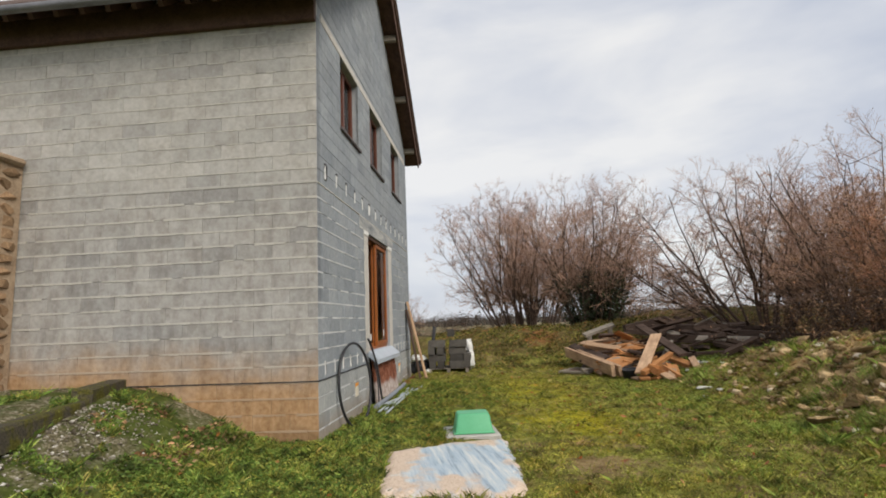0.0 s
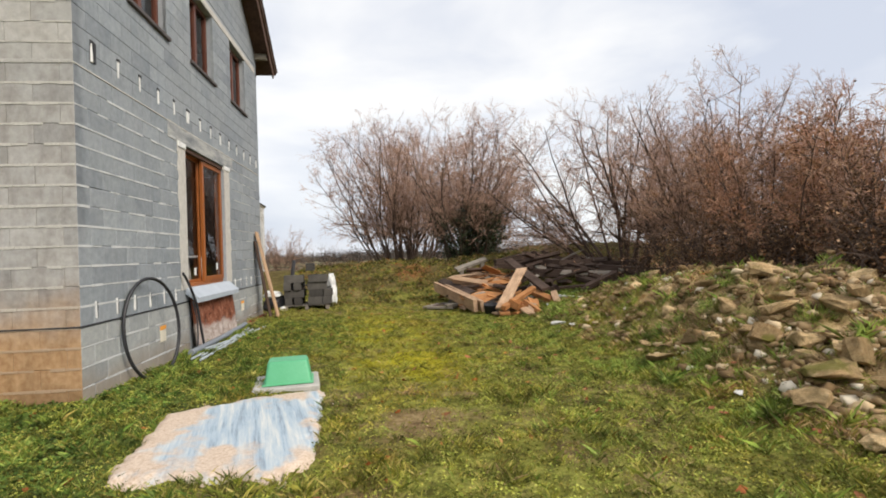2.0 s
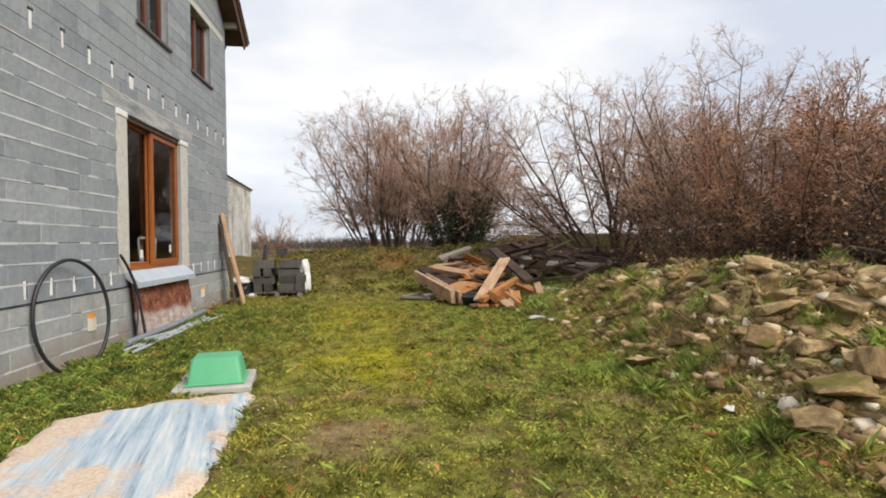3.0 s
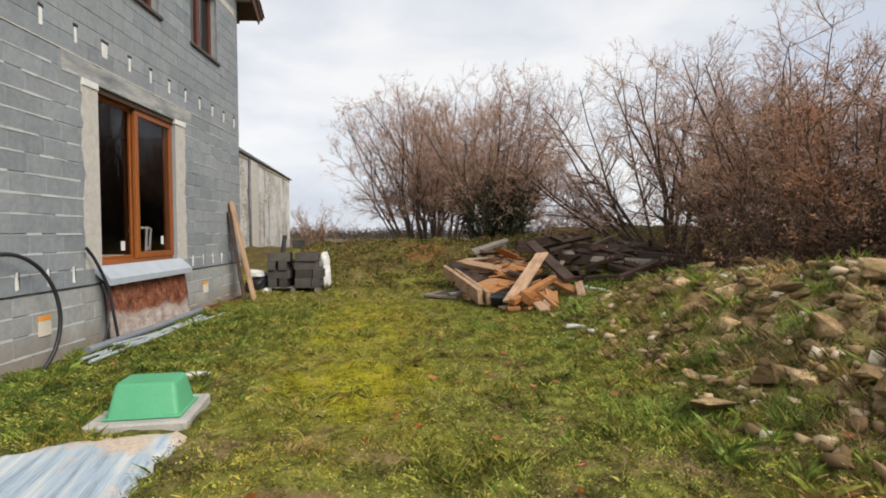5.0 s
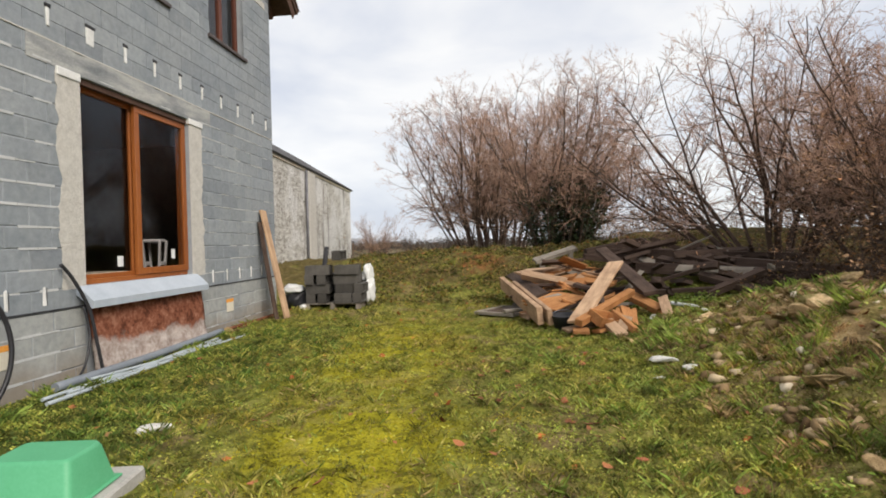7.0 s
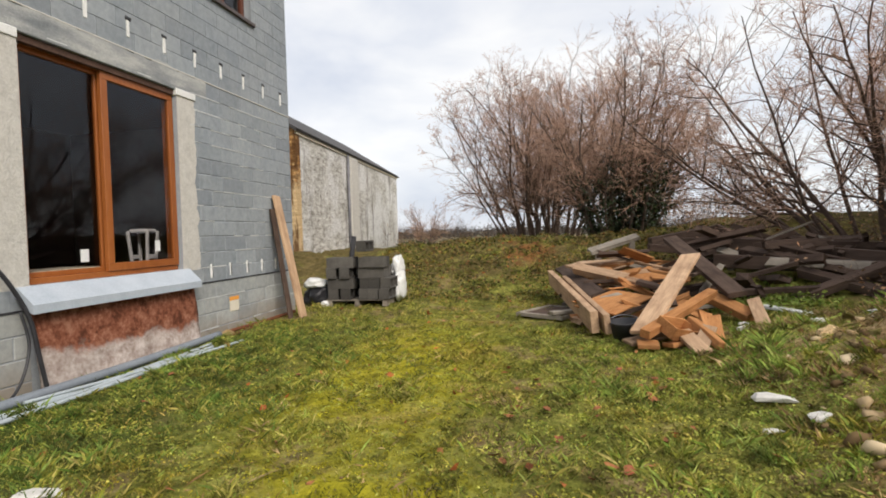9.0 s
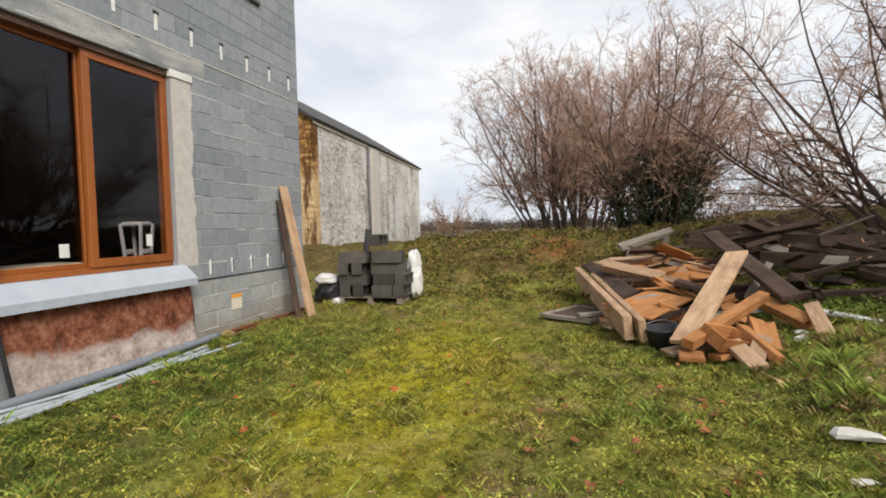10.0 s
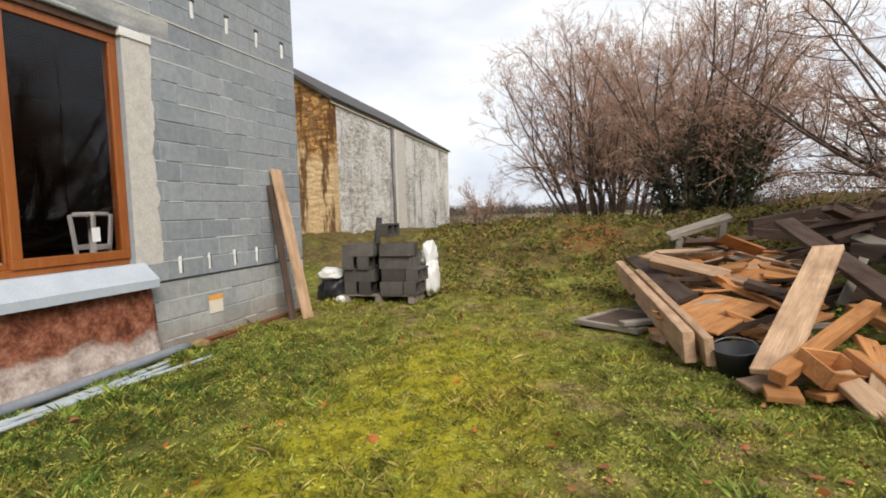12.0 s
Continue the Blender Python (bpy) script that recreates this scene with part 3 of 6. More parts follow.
def pierced(us, zs, holes, make):
    for u0, u1 in zip(us, us[1:]):
        for z0, z1 in zip(zs, zs[1:]):
            if not any(h[0] < (u0 + u1) / 2 < h[1] and h[2] < (z0 + z1) / 2 < h[3] for h in holes):
                make(u0, u1, z0, z1)


bm = bmesh.new()
us = sorted({0.0, DEPTH} | {v for h in HOLES for v in h[:2]})
zs = sorted({-0.4, EAVE_Z} | {v for h in HOLES for v in h[2:]})
pierced(us, zs, HOLES, lambda a, b, c, d: span(-0.2, -0.008, a + (0.01 if a == 0 else 0), b, c, d, 0, bm))
tri = [(x, y, z) for x in (-0.2, -0.008) for y, z in ((0, EAVE_Z), (DEPTH, EAVE_Z), (RIDGE_Y, roof_at(RIDGE_Y)))]
tv = [bm.verts.new(v) for v in tri]
for q in ((0, 1, 2), (5, 4, 3), (0, 3, 4, 1), (1, 4, 5, 2), (2, 5, 3, 0)):
    bm.faces.new([tv[i] for i in q])
wall_east = part("wall_east", bm, M_MORTAR_E)
tagged(wall_east, "grey concrete block gable wall with bare joints", "wall", kind="structure")
wall_south = part("wall_south", span(-FRONT_LEN, -0.01, 0.008, 0.2, -0.4, EAVE_Z), M_MORTAR_J)
tagged(wall_south, "weathered concrete block front wall with pale joints", "wall", kind="structure")
tagged(part("wall_north", span(-FRONT_LEN, -0.205, DEPTH - 0.2, DEPTH, -0.4, EAVE_Z), M_MORTAR_D), "grey concrete block back wall", "wall", kind="structure")
tagged(part("wall_west", span(-FRONT_LEN - 0.2, -FRONT_LEN, 0, DEPTH, -0.4, EAVE_Z), M_MORTAR_D), "grey concrete block far wall", "wall", kind="structure")
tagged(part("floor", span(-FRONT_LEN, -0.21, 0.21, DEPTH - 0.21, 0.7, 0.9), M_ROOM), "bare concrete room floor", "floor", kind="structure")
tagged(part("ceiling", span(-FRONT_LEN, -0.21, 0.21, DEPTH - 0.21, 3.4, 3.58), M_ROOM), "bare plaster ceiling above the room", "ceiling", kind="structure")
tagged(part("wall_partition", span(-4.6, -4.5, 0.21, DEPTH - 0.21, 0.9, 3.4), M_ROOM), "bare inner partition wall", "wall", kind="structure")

# ---- roof ----
roof = thing("roof", "brown tiled gable roof with dark timber eaves", "roof", kind="structure")
OVER_Y, OVER_X = 0.50, 0.32
slope = math.atan(PITCH)
run = (RIDGE_Y + OVER_Y) / math.cos(slope)
for side in (-1, 1):
    e_y = -OVER_Y if side < 0 else DEPTH + OVER_Y
    z_e = EAVE_Z - PITCH * OVER_Y
    mid = pose((OVER_X - FRONT_LEN - 0.2) / 2, (e_y + RIDGE_Y) / 2, (z_e + roof_at(RIDGE_Y)) / 2 + 0.11, math.degrees(slope) * -side, 0, 0)
    part("sarking", box(FRONT_LEN + 0.2 + OVER_X, run, 0.03), M_ROOFWOOD, roof, at=mid)
    part("tiles", box(FRONT_LEN + 0.28 + OVER_X, run + 0.06, 0.05, pose(0.04, 0, 0.05), 0.01), M_TILE, roof, at=mid)
    part("verge_board", box(0.03, run, 0.20, pose((FRONT_LEN + 0.2 + OVER_X) / 2 + 0.02, 0, -0.06), 0.004), M_ROOFWOOD, roof, at=mid)
    k = int(run / 0.34)
    for i in range(k):
        off = -run / 2 + 0.17 + i * run / k
        part("verge_tile", box(0.26, 0.37, 0.03, pose((FRONT_LEN + 0.2 + OVER_X) / 2 - 0.02, off, 0.095 + 0.012 * (i % 2), -3 * side, 0, 0), 0.006), M_TILE, roof, at=mid)
    for i in range(24):
        x = OVER_X - 0.45 - i * 0.40
        part("rafter", box(0.075, 0.9, 0.13, pose(0, -side * -(run / 2 - 0.46), -0.09) if side > 0 else pose(0, -(run / 2 - 0.46), -0.09)), M_ROOFWOOD, roof, at=Matrix.Translation((x - mid.translation.x, 0, 0)) @ mid)
    for f in (0.12, 0.42, 0.72):
        y = e_y + (RIDGE_Y - e_y) * f
        z = z_e + (roof_at(RIDGE_Y) - z_e) * f
        part("purlin", span(-0.25, OVER_X - 0.03, y - 0.06, y + 0.06, z - 0.10, z + 0.05, 0.006), M_GREYWOOD, roof)
gutter = part("gutter", sweep([(-FRONT_LEN, -OVER_Y - 0.09, EAVE_Z - 0.34), (OVER_X, -OVER_Y - 0.09, EAVE_Z - 0.34)], 0.065, 12, smooth_steps=1), M_ZINC)
tagged(gutter, "grey zinc gutter along the eaves", "gutter", kind="structure")

# added dark board that paints the soffit's shade along the wall top
tagged(part("wall_plate", span(-FRONT_LEN, 0.0, -0.09, 0.004, 5.87, 6.34, 0.006), M_ROOFWOOD), "dark board standing in for the soffit's shade", "eaves", kind="structure")

# ---- parts of the gable wall ----
def ragged_slab(y0, y1, z0, z1, ragged, seed, x0=-0.2, x1=0.004):
    """A cast concrete member whose named edges (l, r, t, b) run out unevenly over the blocks."""
    def edge(t, k):
        return 0.055 * noise.noise((t * 2.2, k, seed)) + 0.04 * noise.noise((t * 6.5, k, seed + 3)) + 0.02 * noise.noise((t * 17, k, seed + 5))
    n = 48
    bm = bmesh.new()
    rows = []
    across = "t" in ragged
    for i in range(n + 1):
        if across:
            p = y0 + (y1 - y0) * i / n
            lo, hi = (p, z0), (p, z1 + edge(p, 3))
        else:
            p = z0 + (z1 - z0) * i / n
            lo, hi = (y0 + (edge(p, 4) if "l" in ragged else 0), p), (y1 + (edge(p, 2) if "r" in ragged else 0), p)
        rows.append([bm.verts.new((x, q[0], q[1])) for x, q in ((x0, lo), (x1, lo), (x1, hi), (x0, hi))])
    for a, b in zip(rows, rows[1:]):
        for k in range(4):
            bm.faces.new((a[k], a[(k + 1) % 4], b[(k + 1) % 4], b[k]))
    bm.faces.new(rows[0])
    bm.faces.new(rows[-1])
    bmesh.ops.recalc_face_normals(bm, faces=bm.faces)
    return bm


part("lintel", ragged_slab(2.32, 5.56, 3.226, 3.47, "lrt", 1), M_LINTEL, wall_east, "rough cast concrete lintel")
part("jamb", ragged_slab(2.66, 2.968, 0.93, 3.222, "l", 2), M_JAMB, wall_east, "rough concrete jamb")
part("jamb", ragged_slab(4.982, 5.29, 0.93, 3.222, "r", 3), M_JAMB, wall_east, "rough concrete jamb")
part("jamb_cap", span(-0.1, 0.02, 2.66, 2.97, 3.15, 3.24, 0.008), M_WHITE_MORTAR, wall_east, "pale concrete cap")
part("jamb_cap", span(-0.1, 0.02, 4.96, 5.32, 3.15, 3.24, 0.008), M_WHITE_MORTAR, wall_east, "pale concrete cap")
part("upper_lintel", span(-0.2, 0.005, 0.2, DEPTH - 0.2, 5.993, 6.12, 0.004), M_JAMB, wall_east, "pale concrete lintel band")
part("floor_band", span(-0.15, 0.006, 0.0, DEPTH, 3.462, 3.478, 0.003), M_MORTAR_W, wall_east, "pale floor line")
part("membrane", span(-0.1, 0.010, -0.004, 2.95, LEDGE - 0.010, LEDGE + 0.008, 0.002), M_DPC, wall_east, "black damp course")
part("membrane", span(-0.1, 0.010, 5.05, DEPTH, LEDGE - 0.010, LEDGE + 0.008, 0.002), M_DPC, wall_east, "black damp course")
part("membrane", span(-FRONT_LEN, 0.008, -0.012, 0.05, LEDGE - 0.008, LEDGE + 0.006, 0.002), M_DPC, wall_south, "black damp course")
part("floor_band", span(-FRONT_LEN, -0.005, -0.007, 0.05, 3.455, 3.495, 0.003), M_CONCRETE, wall_south, "pale floor line")


def irregular(bm, amount, seed):
    r = random.Random(seed)
    for v in bm.verts:
        v.co += Vector([r.uniform(-amount, amount) for _ in range(3)])
    return bm


for i in range(14):
    y = 0.36 + 0.555 * i
    w = 0.11 if i == 5 else 0.045
    if i == 0:
        part("pocket", irregular(span(-0.05, 0.012, y - 0.05, y + 0.06, 3.58, 3.83, 0.01), 0.006, 3), M_DPC, wall_east, "dark broken pocket")
        part("pocket_mortar", irregular(span(-0.05, 0.018, y - 0.045, y, 3.58, 3.80, 0.01), 0.008, 4), M_WHITE_MORTAR, wall_east, "white mortar")
        continue
    part("pocket_mortar", irregular(span(-0.05, 0.008, y - w / 2, y + w / 2, 3.61, 3.80, 0.006), 0.006, 20 + i), M_WHITE_MORTAR, wall_east, "white mortar")
    # raised black strip paints the shade at the pocket's top
    part("pocket", irregular(span(-0.05, 0.011, y - w / 2 - 0.012, y + w / 2 + 0.02, 3.80, 3.835, 0.004), 0.004, 50 + i), M_DPC, wall_east, "black strip painted as joint shade")
for i, y in enumerate((0.30, 0.74, 1.17, 1.60, 2.03, 2.44, 5.52, 5.95, 6.38, 6.80, 7.22)):
    part("joint_smear", irregular(span(-0.05, 0.007, y - 0.022, y + 0.022, 0.79, 0.985, 0.01), 0.005, 80 + i), M_WHITE_MORTAR, wall_east, "white mortar")
    # raised black strip paints the shadow beside the mortar smear
    part("joint_gap", irregular(span(-0.05, 0.006, y + 0.022, y + 0.032, 0.80, 0.97, 0.003), 0.002, 120 + i), M_DPC, wall_east, "black strip painted as joint shade")


# ---- windows ----
def window_bars(parent, y0, y1, z0, z1, x, w, d, name, mat):
    for a, b, c, e in ((y0, y1, z0, z0 + w), (y0, y1, z1 - w, z1), (y0, y0 + w, z0 + w, z1 - w), (y1 - w, y1, z0 + w, z1 - w)):
        part(name, span(x - d / 2, x + d / 2, a, b, c, e, 0.004), mat, parent)


def pane(parent, y0, y1, z0, z1, x):
    p = part("pane", fast_mesh("pane", [(x, y0, z0), (x, y1, z0), (x, y1, z1), (x, y0, z1)], [(0, 1, 2, 3)], M_GLASS), None, parent, "dark reflecting glass")
    p.visible_shadow = False


win = thing("window_1", "large sliding window in orange-brown wooden frame", "window", kind="structure")
window_bars(win, 2.975, 4.975, 0.955, 3.215, -0.13, 0.06, 0.10, "window_frame", M_FRAME)
window_bars(win, 3.90, 4.975, 1.015, 3.155, -0.085, 0.085, 0.05, "sash", M_FRAME)
window_bars(win, 3.035, 3.94, 1.015, 3.155, -0.15, 0.05, 0.045, "sash", M_FRAME)
pane(win, 3.985, 4.89, 1.09, 3.08, -0.085)
pane(win, 3.085, 3.89, 1.07, 3.10, -0.15)
part("sticker", span(-0.081, -0.079, 4.60, 4.68, 1.20, 1.33), M_WHITE, win, "white sticker")
part("sticker", span(-0.146, -0.144, 3.64, 3.74, 1.13, 1.26), M_WHITE, win, "white sticker")
part("head_rail", span(-0.09, -0.03, 2.98, 4.97, 3.15, 3.215, 0.004), M_ROOFWOOD, win, "dark rail across the window head")

for i, (y0, y1, z0, z1) in enumerate(HOLES[1:]):
    w = thing("window_%d" % (i + 2), "small upper window in reddish wooden frame", "window", "upper windows", "structure")
    window_bars(w, y0 + 0.003, y1 - 0.003, z0 + 0.003, z1 - 0.003, -0.15, 0.07, 0.07, "window_frame", M_FRAME_UP)
    part("mullion", span(-0.185, -0.115, (y0 + y1) / 2 - 0.05, (y0 + y1) / 2 + 0.05, z0 + 0.073, z1 - 0.073, 0.004), M_FRAME_UP, w)
    pane(w, y0 + 0.07, (y0 + y1) / 2 - 0.05, z0 + 0.07, z1 - 0.07, -0.15)
    pane(w, (y0 + y1) / 2 + 0.05, y1 - 0.07, z0 + 0.07, z1 - 0.07, -0.15)
    part("window_sill", span(-0.11, 0.045, y0 - 0.05, y1 + 0.05, z0 - 0.055, z0, 0.006), M_DARKSILL, w, "dark projecting sill")

# metal-faced sloping sill and the panel below it
bm = bmesh.new()
prof = [(-0.08, 0.955), (0.02, 0.955), (0.19, 0.80), (0.19, 0.72), (0.17, 0.72), (0.0, 0.86), (-0.08, 0.90)]
y0, y1 = 2.84, 5.06
va = [bm.verts.new((x, y0, z)) for x, z in prof]
vb = [bm.verts.new((x, y1, z)) for x, z in prof]
for i in range(len(prof)):
    j = (i + 1) % len(prof)
    bm.faces.new((va[i], va[j], vb[j], vb[i]))
bm.faces.new(va[::-1])
bm.faces.new(vb)
bmesh.ops.recalc_face_normals(bm, faces=bm.faces)
sill = part("sloping_sill", bm, M_SILL)
tagged(sill, "pale blue-grey metal sloping window sill", "sill", kind="structure")
bm = bmesh.new()
n_y, n_z = 40, 16
grid = {}
for i in range(n_y + 1):
    for j in range(n_z + 1):
        y, s = 2.95 + 2.12 * i / n_y, j / n_z
        rough = 0.018 * noise.noise((y * 5, s * 4, 1)) + 0.010 * noise.noise((y * 14, s * 12, 5))
        grid[i, j] = bm.verts.new((0.16 - 0.10 * s + rough, y + (0.02 * noise.noise((s * 5, 9, i // n_y)) if i in (0, n_y) else 0), -0.12 + 0.92 * s))
for i in range(n_y):
    for j in range(n_z):
        bm.faces.new((grid[i, j], grid[i + 1, j], grid[i + 1, j + 1], grid[i, j + 1])).smooth = True
ext = bmesh.ops.extrude_face_region(bm, geom=bm.faces[:])
bmesh.ops.translate(bm, verts=[v for v in ext["geom"] if isinstance(v, bmesh.types.BMVert)], vec=(-0.05, 0, 0))
bmesh.ops.recalc_face_normals(bm, faces=bm.faces)
tagged(part("render_panel", bm, panel_material()), "rough red and pale rendered panel below the window", "wall panel", kind="structure")


# ---- barn ----
barn = thing("barn", "old limewashed stone barn with slate roof", "barn", at=pose(-4.05, 15.9, 0, 0, 0, 4.6))
B_LEN, B_W, B_EAVE = 16.4, 7.0, 5.02
bm = span(-B_W, 0, 0.02, B_LEN, -1.6, B_EAVE)
part("long_wall", bm, M_BARN_W, barn)
bm = bmesh.new()
gv = [(-B_W, 0, -1.6), (0, 0, -1.6), (0, 0, B_EAVE), (-B_W / 2, 0, B_EAVE + 2.2), (-B_W, 0, B_EAVE)]
a, b = [bm.verts.new(v) for v in gv], [bm.verts.new((x, 0.4, z)) for x, y, z in gv]
bm.faces.new(a), bm.faces.new(b[::-1])
for i in range(5):
    bm.faces.new((a[i], b[i], b[(i + 1) % 5], a[(i + 1) % 5]))
bmesh.ops.translate(bm, verts=bm.verts[:], vec=(0.004, 0, 0))
bmesh.ops.recalc_face_normals(bm, faces=bm.faces)
part("gable", bm, M_BARN_G, barn, "ochre stone gable")
ang = math.degrees(math.atan(2.2 / (B_W / 2)))
part("roof_slope", box(4.30, B_LEN + 0.3, 0.10, pose(-B_W / 4 + 0.06, B_LEN / 2, B_EAVE + 1.12, 0, ang, 0)), M_SLATE, barn, "dark slate")
part("roof_slope", box(4.30, B_LEN + 0.3, 0.10, pose(-3 * B_W / 4 - 0.06, B_LEN / 2, B_EAVE + 1.12, 0, -ang, 0)), M_SLATE, barn, "dark slate")
part("pier", span(0, 0.10, 6.1, 7.3, -1.6, B_EAVE - 0.10, 0.03), M_JAMB, barn, "pale concrete pier")
part("downpipe", sweep([(0.10, 5.7, B_EAVE - 0.1), (0.10, 5.7, -1)], 0.06, 8, smooth_steps=1), M_ZINC, barn)
part("eaves_board", span(0.0, 0.06, 0, B_LEN, B_EAVE - 0.14, B_EAVE + 0.02), M_CREAM, barn)


# ---- trees ----
def normed(v):
    return v / (np.linalg.norm(v, axis=-1, keepdims=True) + 1e-9)


def branches(r, start, direction, length, radius, k, wobble, lift, taper=0.35):
    """Curving lines from start points; returns P (n, k, 3) and R (n, k)."""
    n = len(start)
    P = np.zeros((n, k, 3))
    P[:, 0] = start
    d = normed(direction)
    stepl = (length / (k - 1))[:, None]
    for i in range(1, k):
        d = normed(d + r.normal(0, wobble, (n, 3)) + np.array([0, 0, lift]))
        P[:, i] = P[:, i - 1] + d * stepl
    R = radius[:, None] * np.linspace(1, taper, k)[None]
    return P, R


def sprout(r, P, R, count, lo, hi, angle, len_scale, rad_scale, lengths):
    """Start points, directions, lengths and radii of side shoots on the lines P."""
    n, k, _ = P.shape
    which = np.repeat(np.arange(n), count)
    s = r.uniform(lo, hi, len(which)) * (k - 1)
    i = np.minimum(s.astype(int), k - 2)
    f = (s - i)[:, None]
    start = P[which, i] * (1 - f) + P[which, i + 1] * f
    along = normed(P[which, i + 1] - P[which, i])
    side = normed(np.cross(along, r.normal(0, 1, (len(which), 3))))
    a = r.normal(angle, 0.18, len(which))[:, None]
    d = along * np.cos(a) + side * np.sin(a)
    L = lengths[which] * len_scale * r.uniform(0.6, 1.25, len(which)) * (1.10 - 0.45 * s / (k - 1))
    rad = R[which, i] * rad_scale
    return start, d, L, rad


def cards(r, points, size, flat=0.6):
    """Small bent leaves (two triangles each) strewn at the points."""
    n = len(points)
    a = normed(r.normal(0, 1, (n, 3)) * np.array([1, 1, flat]))
    b = normed(np.cross(a, r.normal(0, 1, (n, 3))))
    s = size * r.uniform(0.6, 1.4, (n, 1))
    up = normed(np.cross(a, b)) * s * 0.25
    V = np.stack([points - a * s, points + b * s * 0.55 + up, points + a * s, points - b * s * 0.55 + up], 1).reshape(-1, 3)
    F = np.arange(4 * n).reshape(n, 4)
    return V, F


def clump_tree(name, label, x, y, seed, stems, tall, spread, lean=(0, 0), base=0.5, ivy=0, leaves=0, twig=1.0, thick=0.06, fine=1.0):
    """A many-stemmed bare tree: stems, boughs, branches and twigs."""
    r = np.random.default_rng(seed)
    z = gh(x, y)
    tree = thing(name, label, "tree", at=pose(x, y, z))
    ang = r.uniform(0, 6.28, stems)
    rr = base * np.sqrt(r.uniform(0, 1, stems))
    start = np.stack([rr * np.cos(ang), rr * np.sin(ang), np.full(stems, -0.25)], 1)
    out = spread * (0.15 + 0.85 * rr / base)
    d = np.stack([np.cos(ang) * out + lean[0], np.sin(ang) * out + lean[1], np.ones(stems)], 1)
    L = tall * r.uniform(0.80, 1.06, stems) * (1.05 - 0.22 * rr / base)
    P0, R0 = branches(r, start, d, L, thick * r.uniform(0.6, 1.25, stems), 12, 0.085, 0.014, 0.18)
    reach = P0[:, -1, 2]
    away = np.hypot(P0[:, -1, 0], P0[:, -1, 1]) / (0.55 * tall)
    fit = np.minimum(1, tall * 0.88 * (1 - 0.20 * np.clip(away, 0, 1.2) ** 2) / reach)
    P0 = start[:, None] + (P0 - start[:, None]) * fit[:, None, None]
    L = L * fit
    s, d, l, q = sprout(r, P0, R0, 15, 0.2, 0.99, 0.78, 0.30, 0.55, L)
    P1, R1 = branches(r, s, d, l, np.clip(q, 0.008 * fine, 0.05), 7, 0.18, 0.02, 0.3)
    s, d, l, q = sprout(r, P1, R1, int(7 * twig), 0.12, 1.0, 0.8, 0.45, 0.6, l)
    P2, R2 = branches(r, s, d, l, np.clip(q, 0.0048 * fine, 0.018), 4, 0.20, 0.015, 0.45)
    s, d, l, q = sprout(r, P2, R2, 5, 0.1, 1.0, 0.7, 0.6, 0.7, l)
    P3, R3 = branches(r, s, d, l, np.clip(q, 0.0036 * fine, 0.009), 2, 0.2, 0.03, 0.6)
    v0, f0 = tubes(P0, R0, 7)
    v1, f1 = tubes(P1, R1, 4)
    part("trunk", fast_mesh("trunk", np.concatenate([v0, v1]), np.concatenate([f0, f1 + len(v0)]), M_BARK, True), None, tree)
    v2, f2 = tubes(P2, R2, 3)
    v3, f3 = tubes(P3, R3, 3)
    part("crown", fast_mesh("crown", np.concatenate([v2, v3]), np.concatenate([f2, f3 + len(v2)]), M_REDTWIG if "orange-red" in label else M_TWIG), None, tree)
    if leaves:
        pts = P3.reshape(-1, 3)
        w = r.random(len(pts)) * (0.25 + np.clip(1.1 - pts[:, 2] / tall, 0, 1))
        pts = pts[np.argsort(-w)[:int(leaves * 1.5)]]
        v, f = cards(r, pts, 0.024)
        part("dry_leaves", fast_mesh("dry_leaves", v, f, M_DRYLEAF), None, tree, "few dry brown leaves")
    if ivy:
        low = P0[:, :6].reshape(-1, 3)
        pts = low[r.integers(0, len(low), ivy)] + r.normal(0, 0.15, (ivy, 3)) * np.array([1, 1, 1.8])
        pts = pts[(pts[:, 2] > 0) & (pts[:, 2] < 3.1 + r.normal(0, 0.5, len(pts)))]
        v, f = cards(r, pts, 0.05)
        part("ivy", fast_mesh("ivy", v, f, M_IVY), None, tree, "dark green ivy")
    return tree


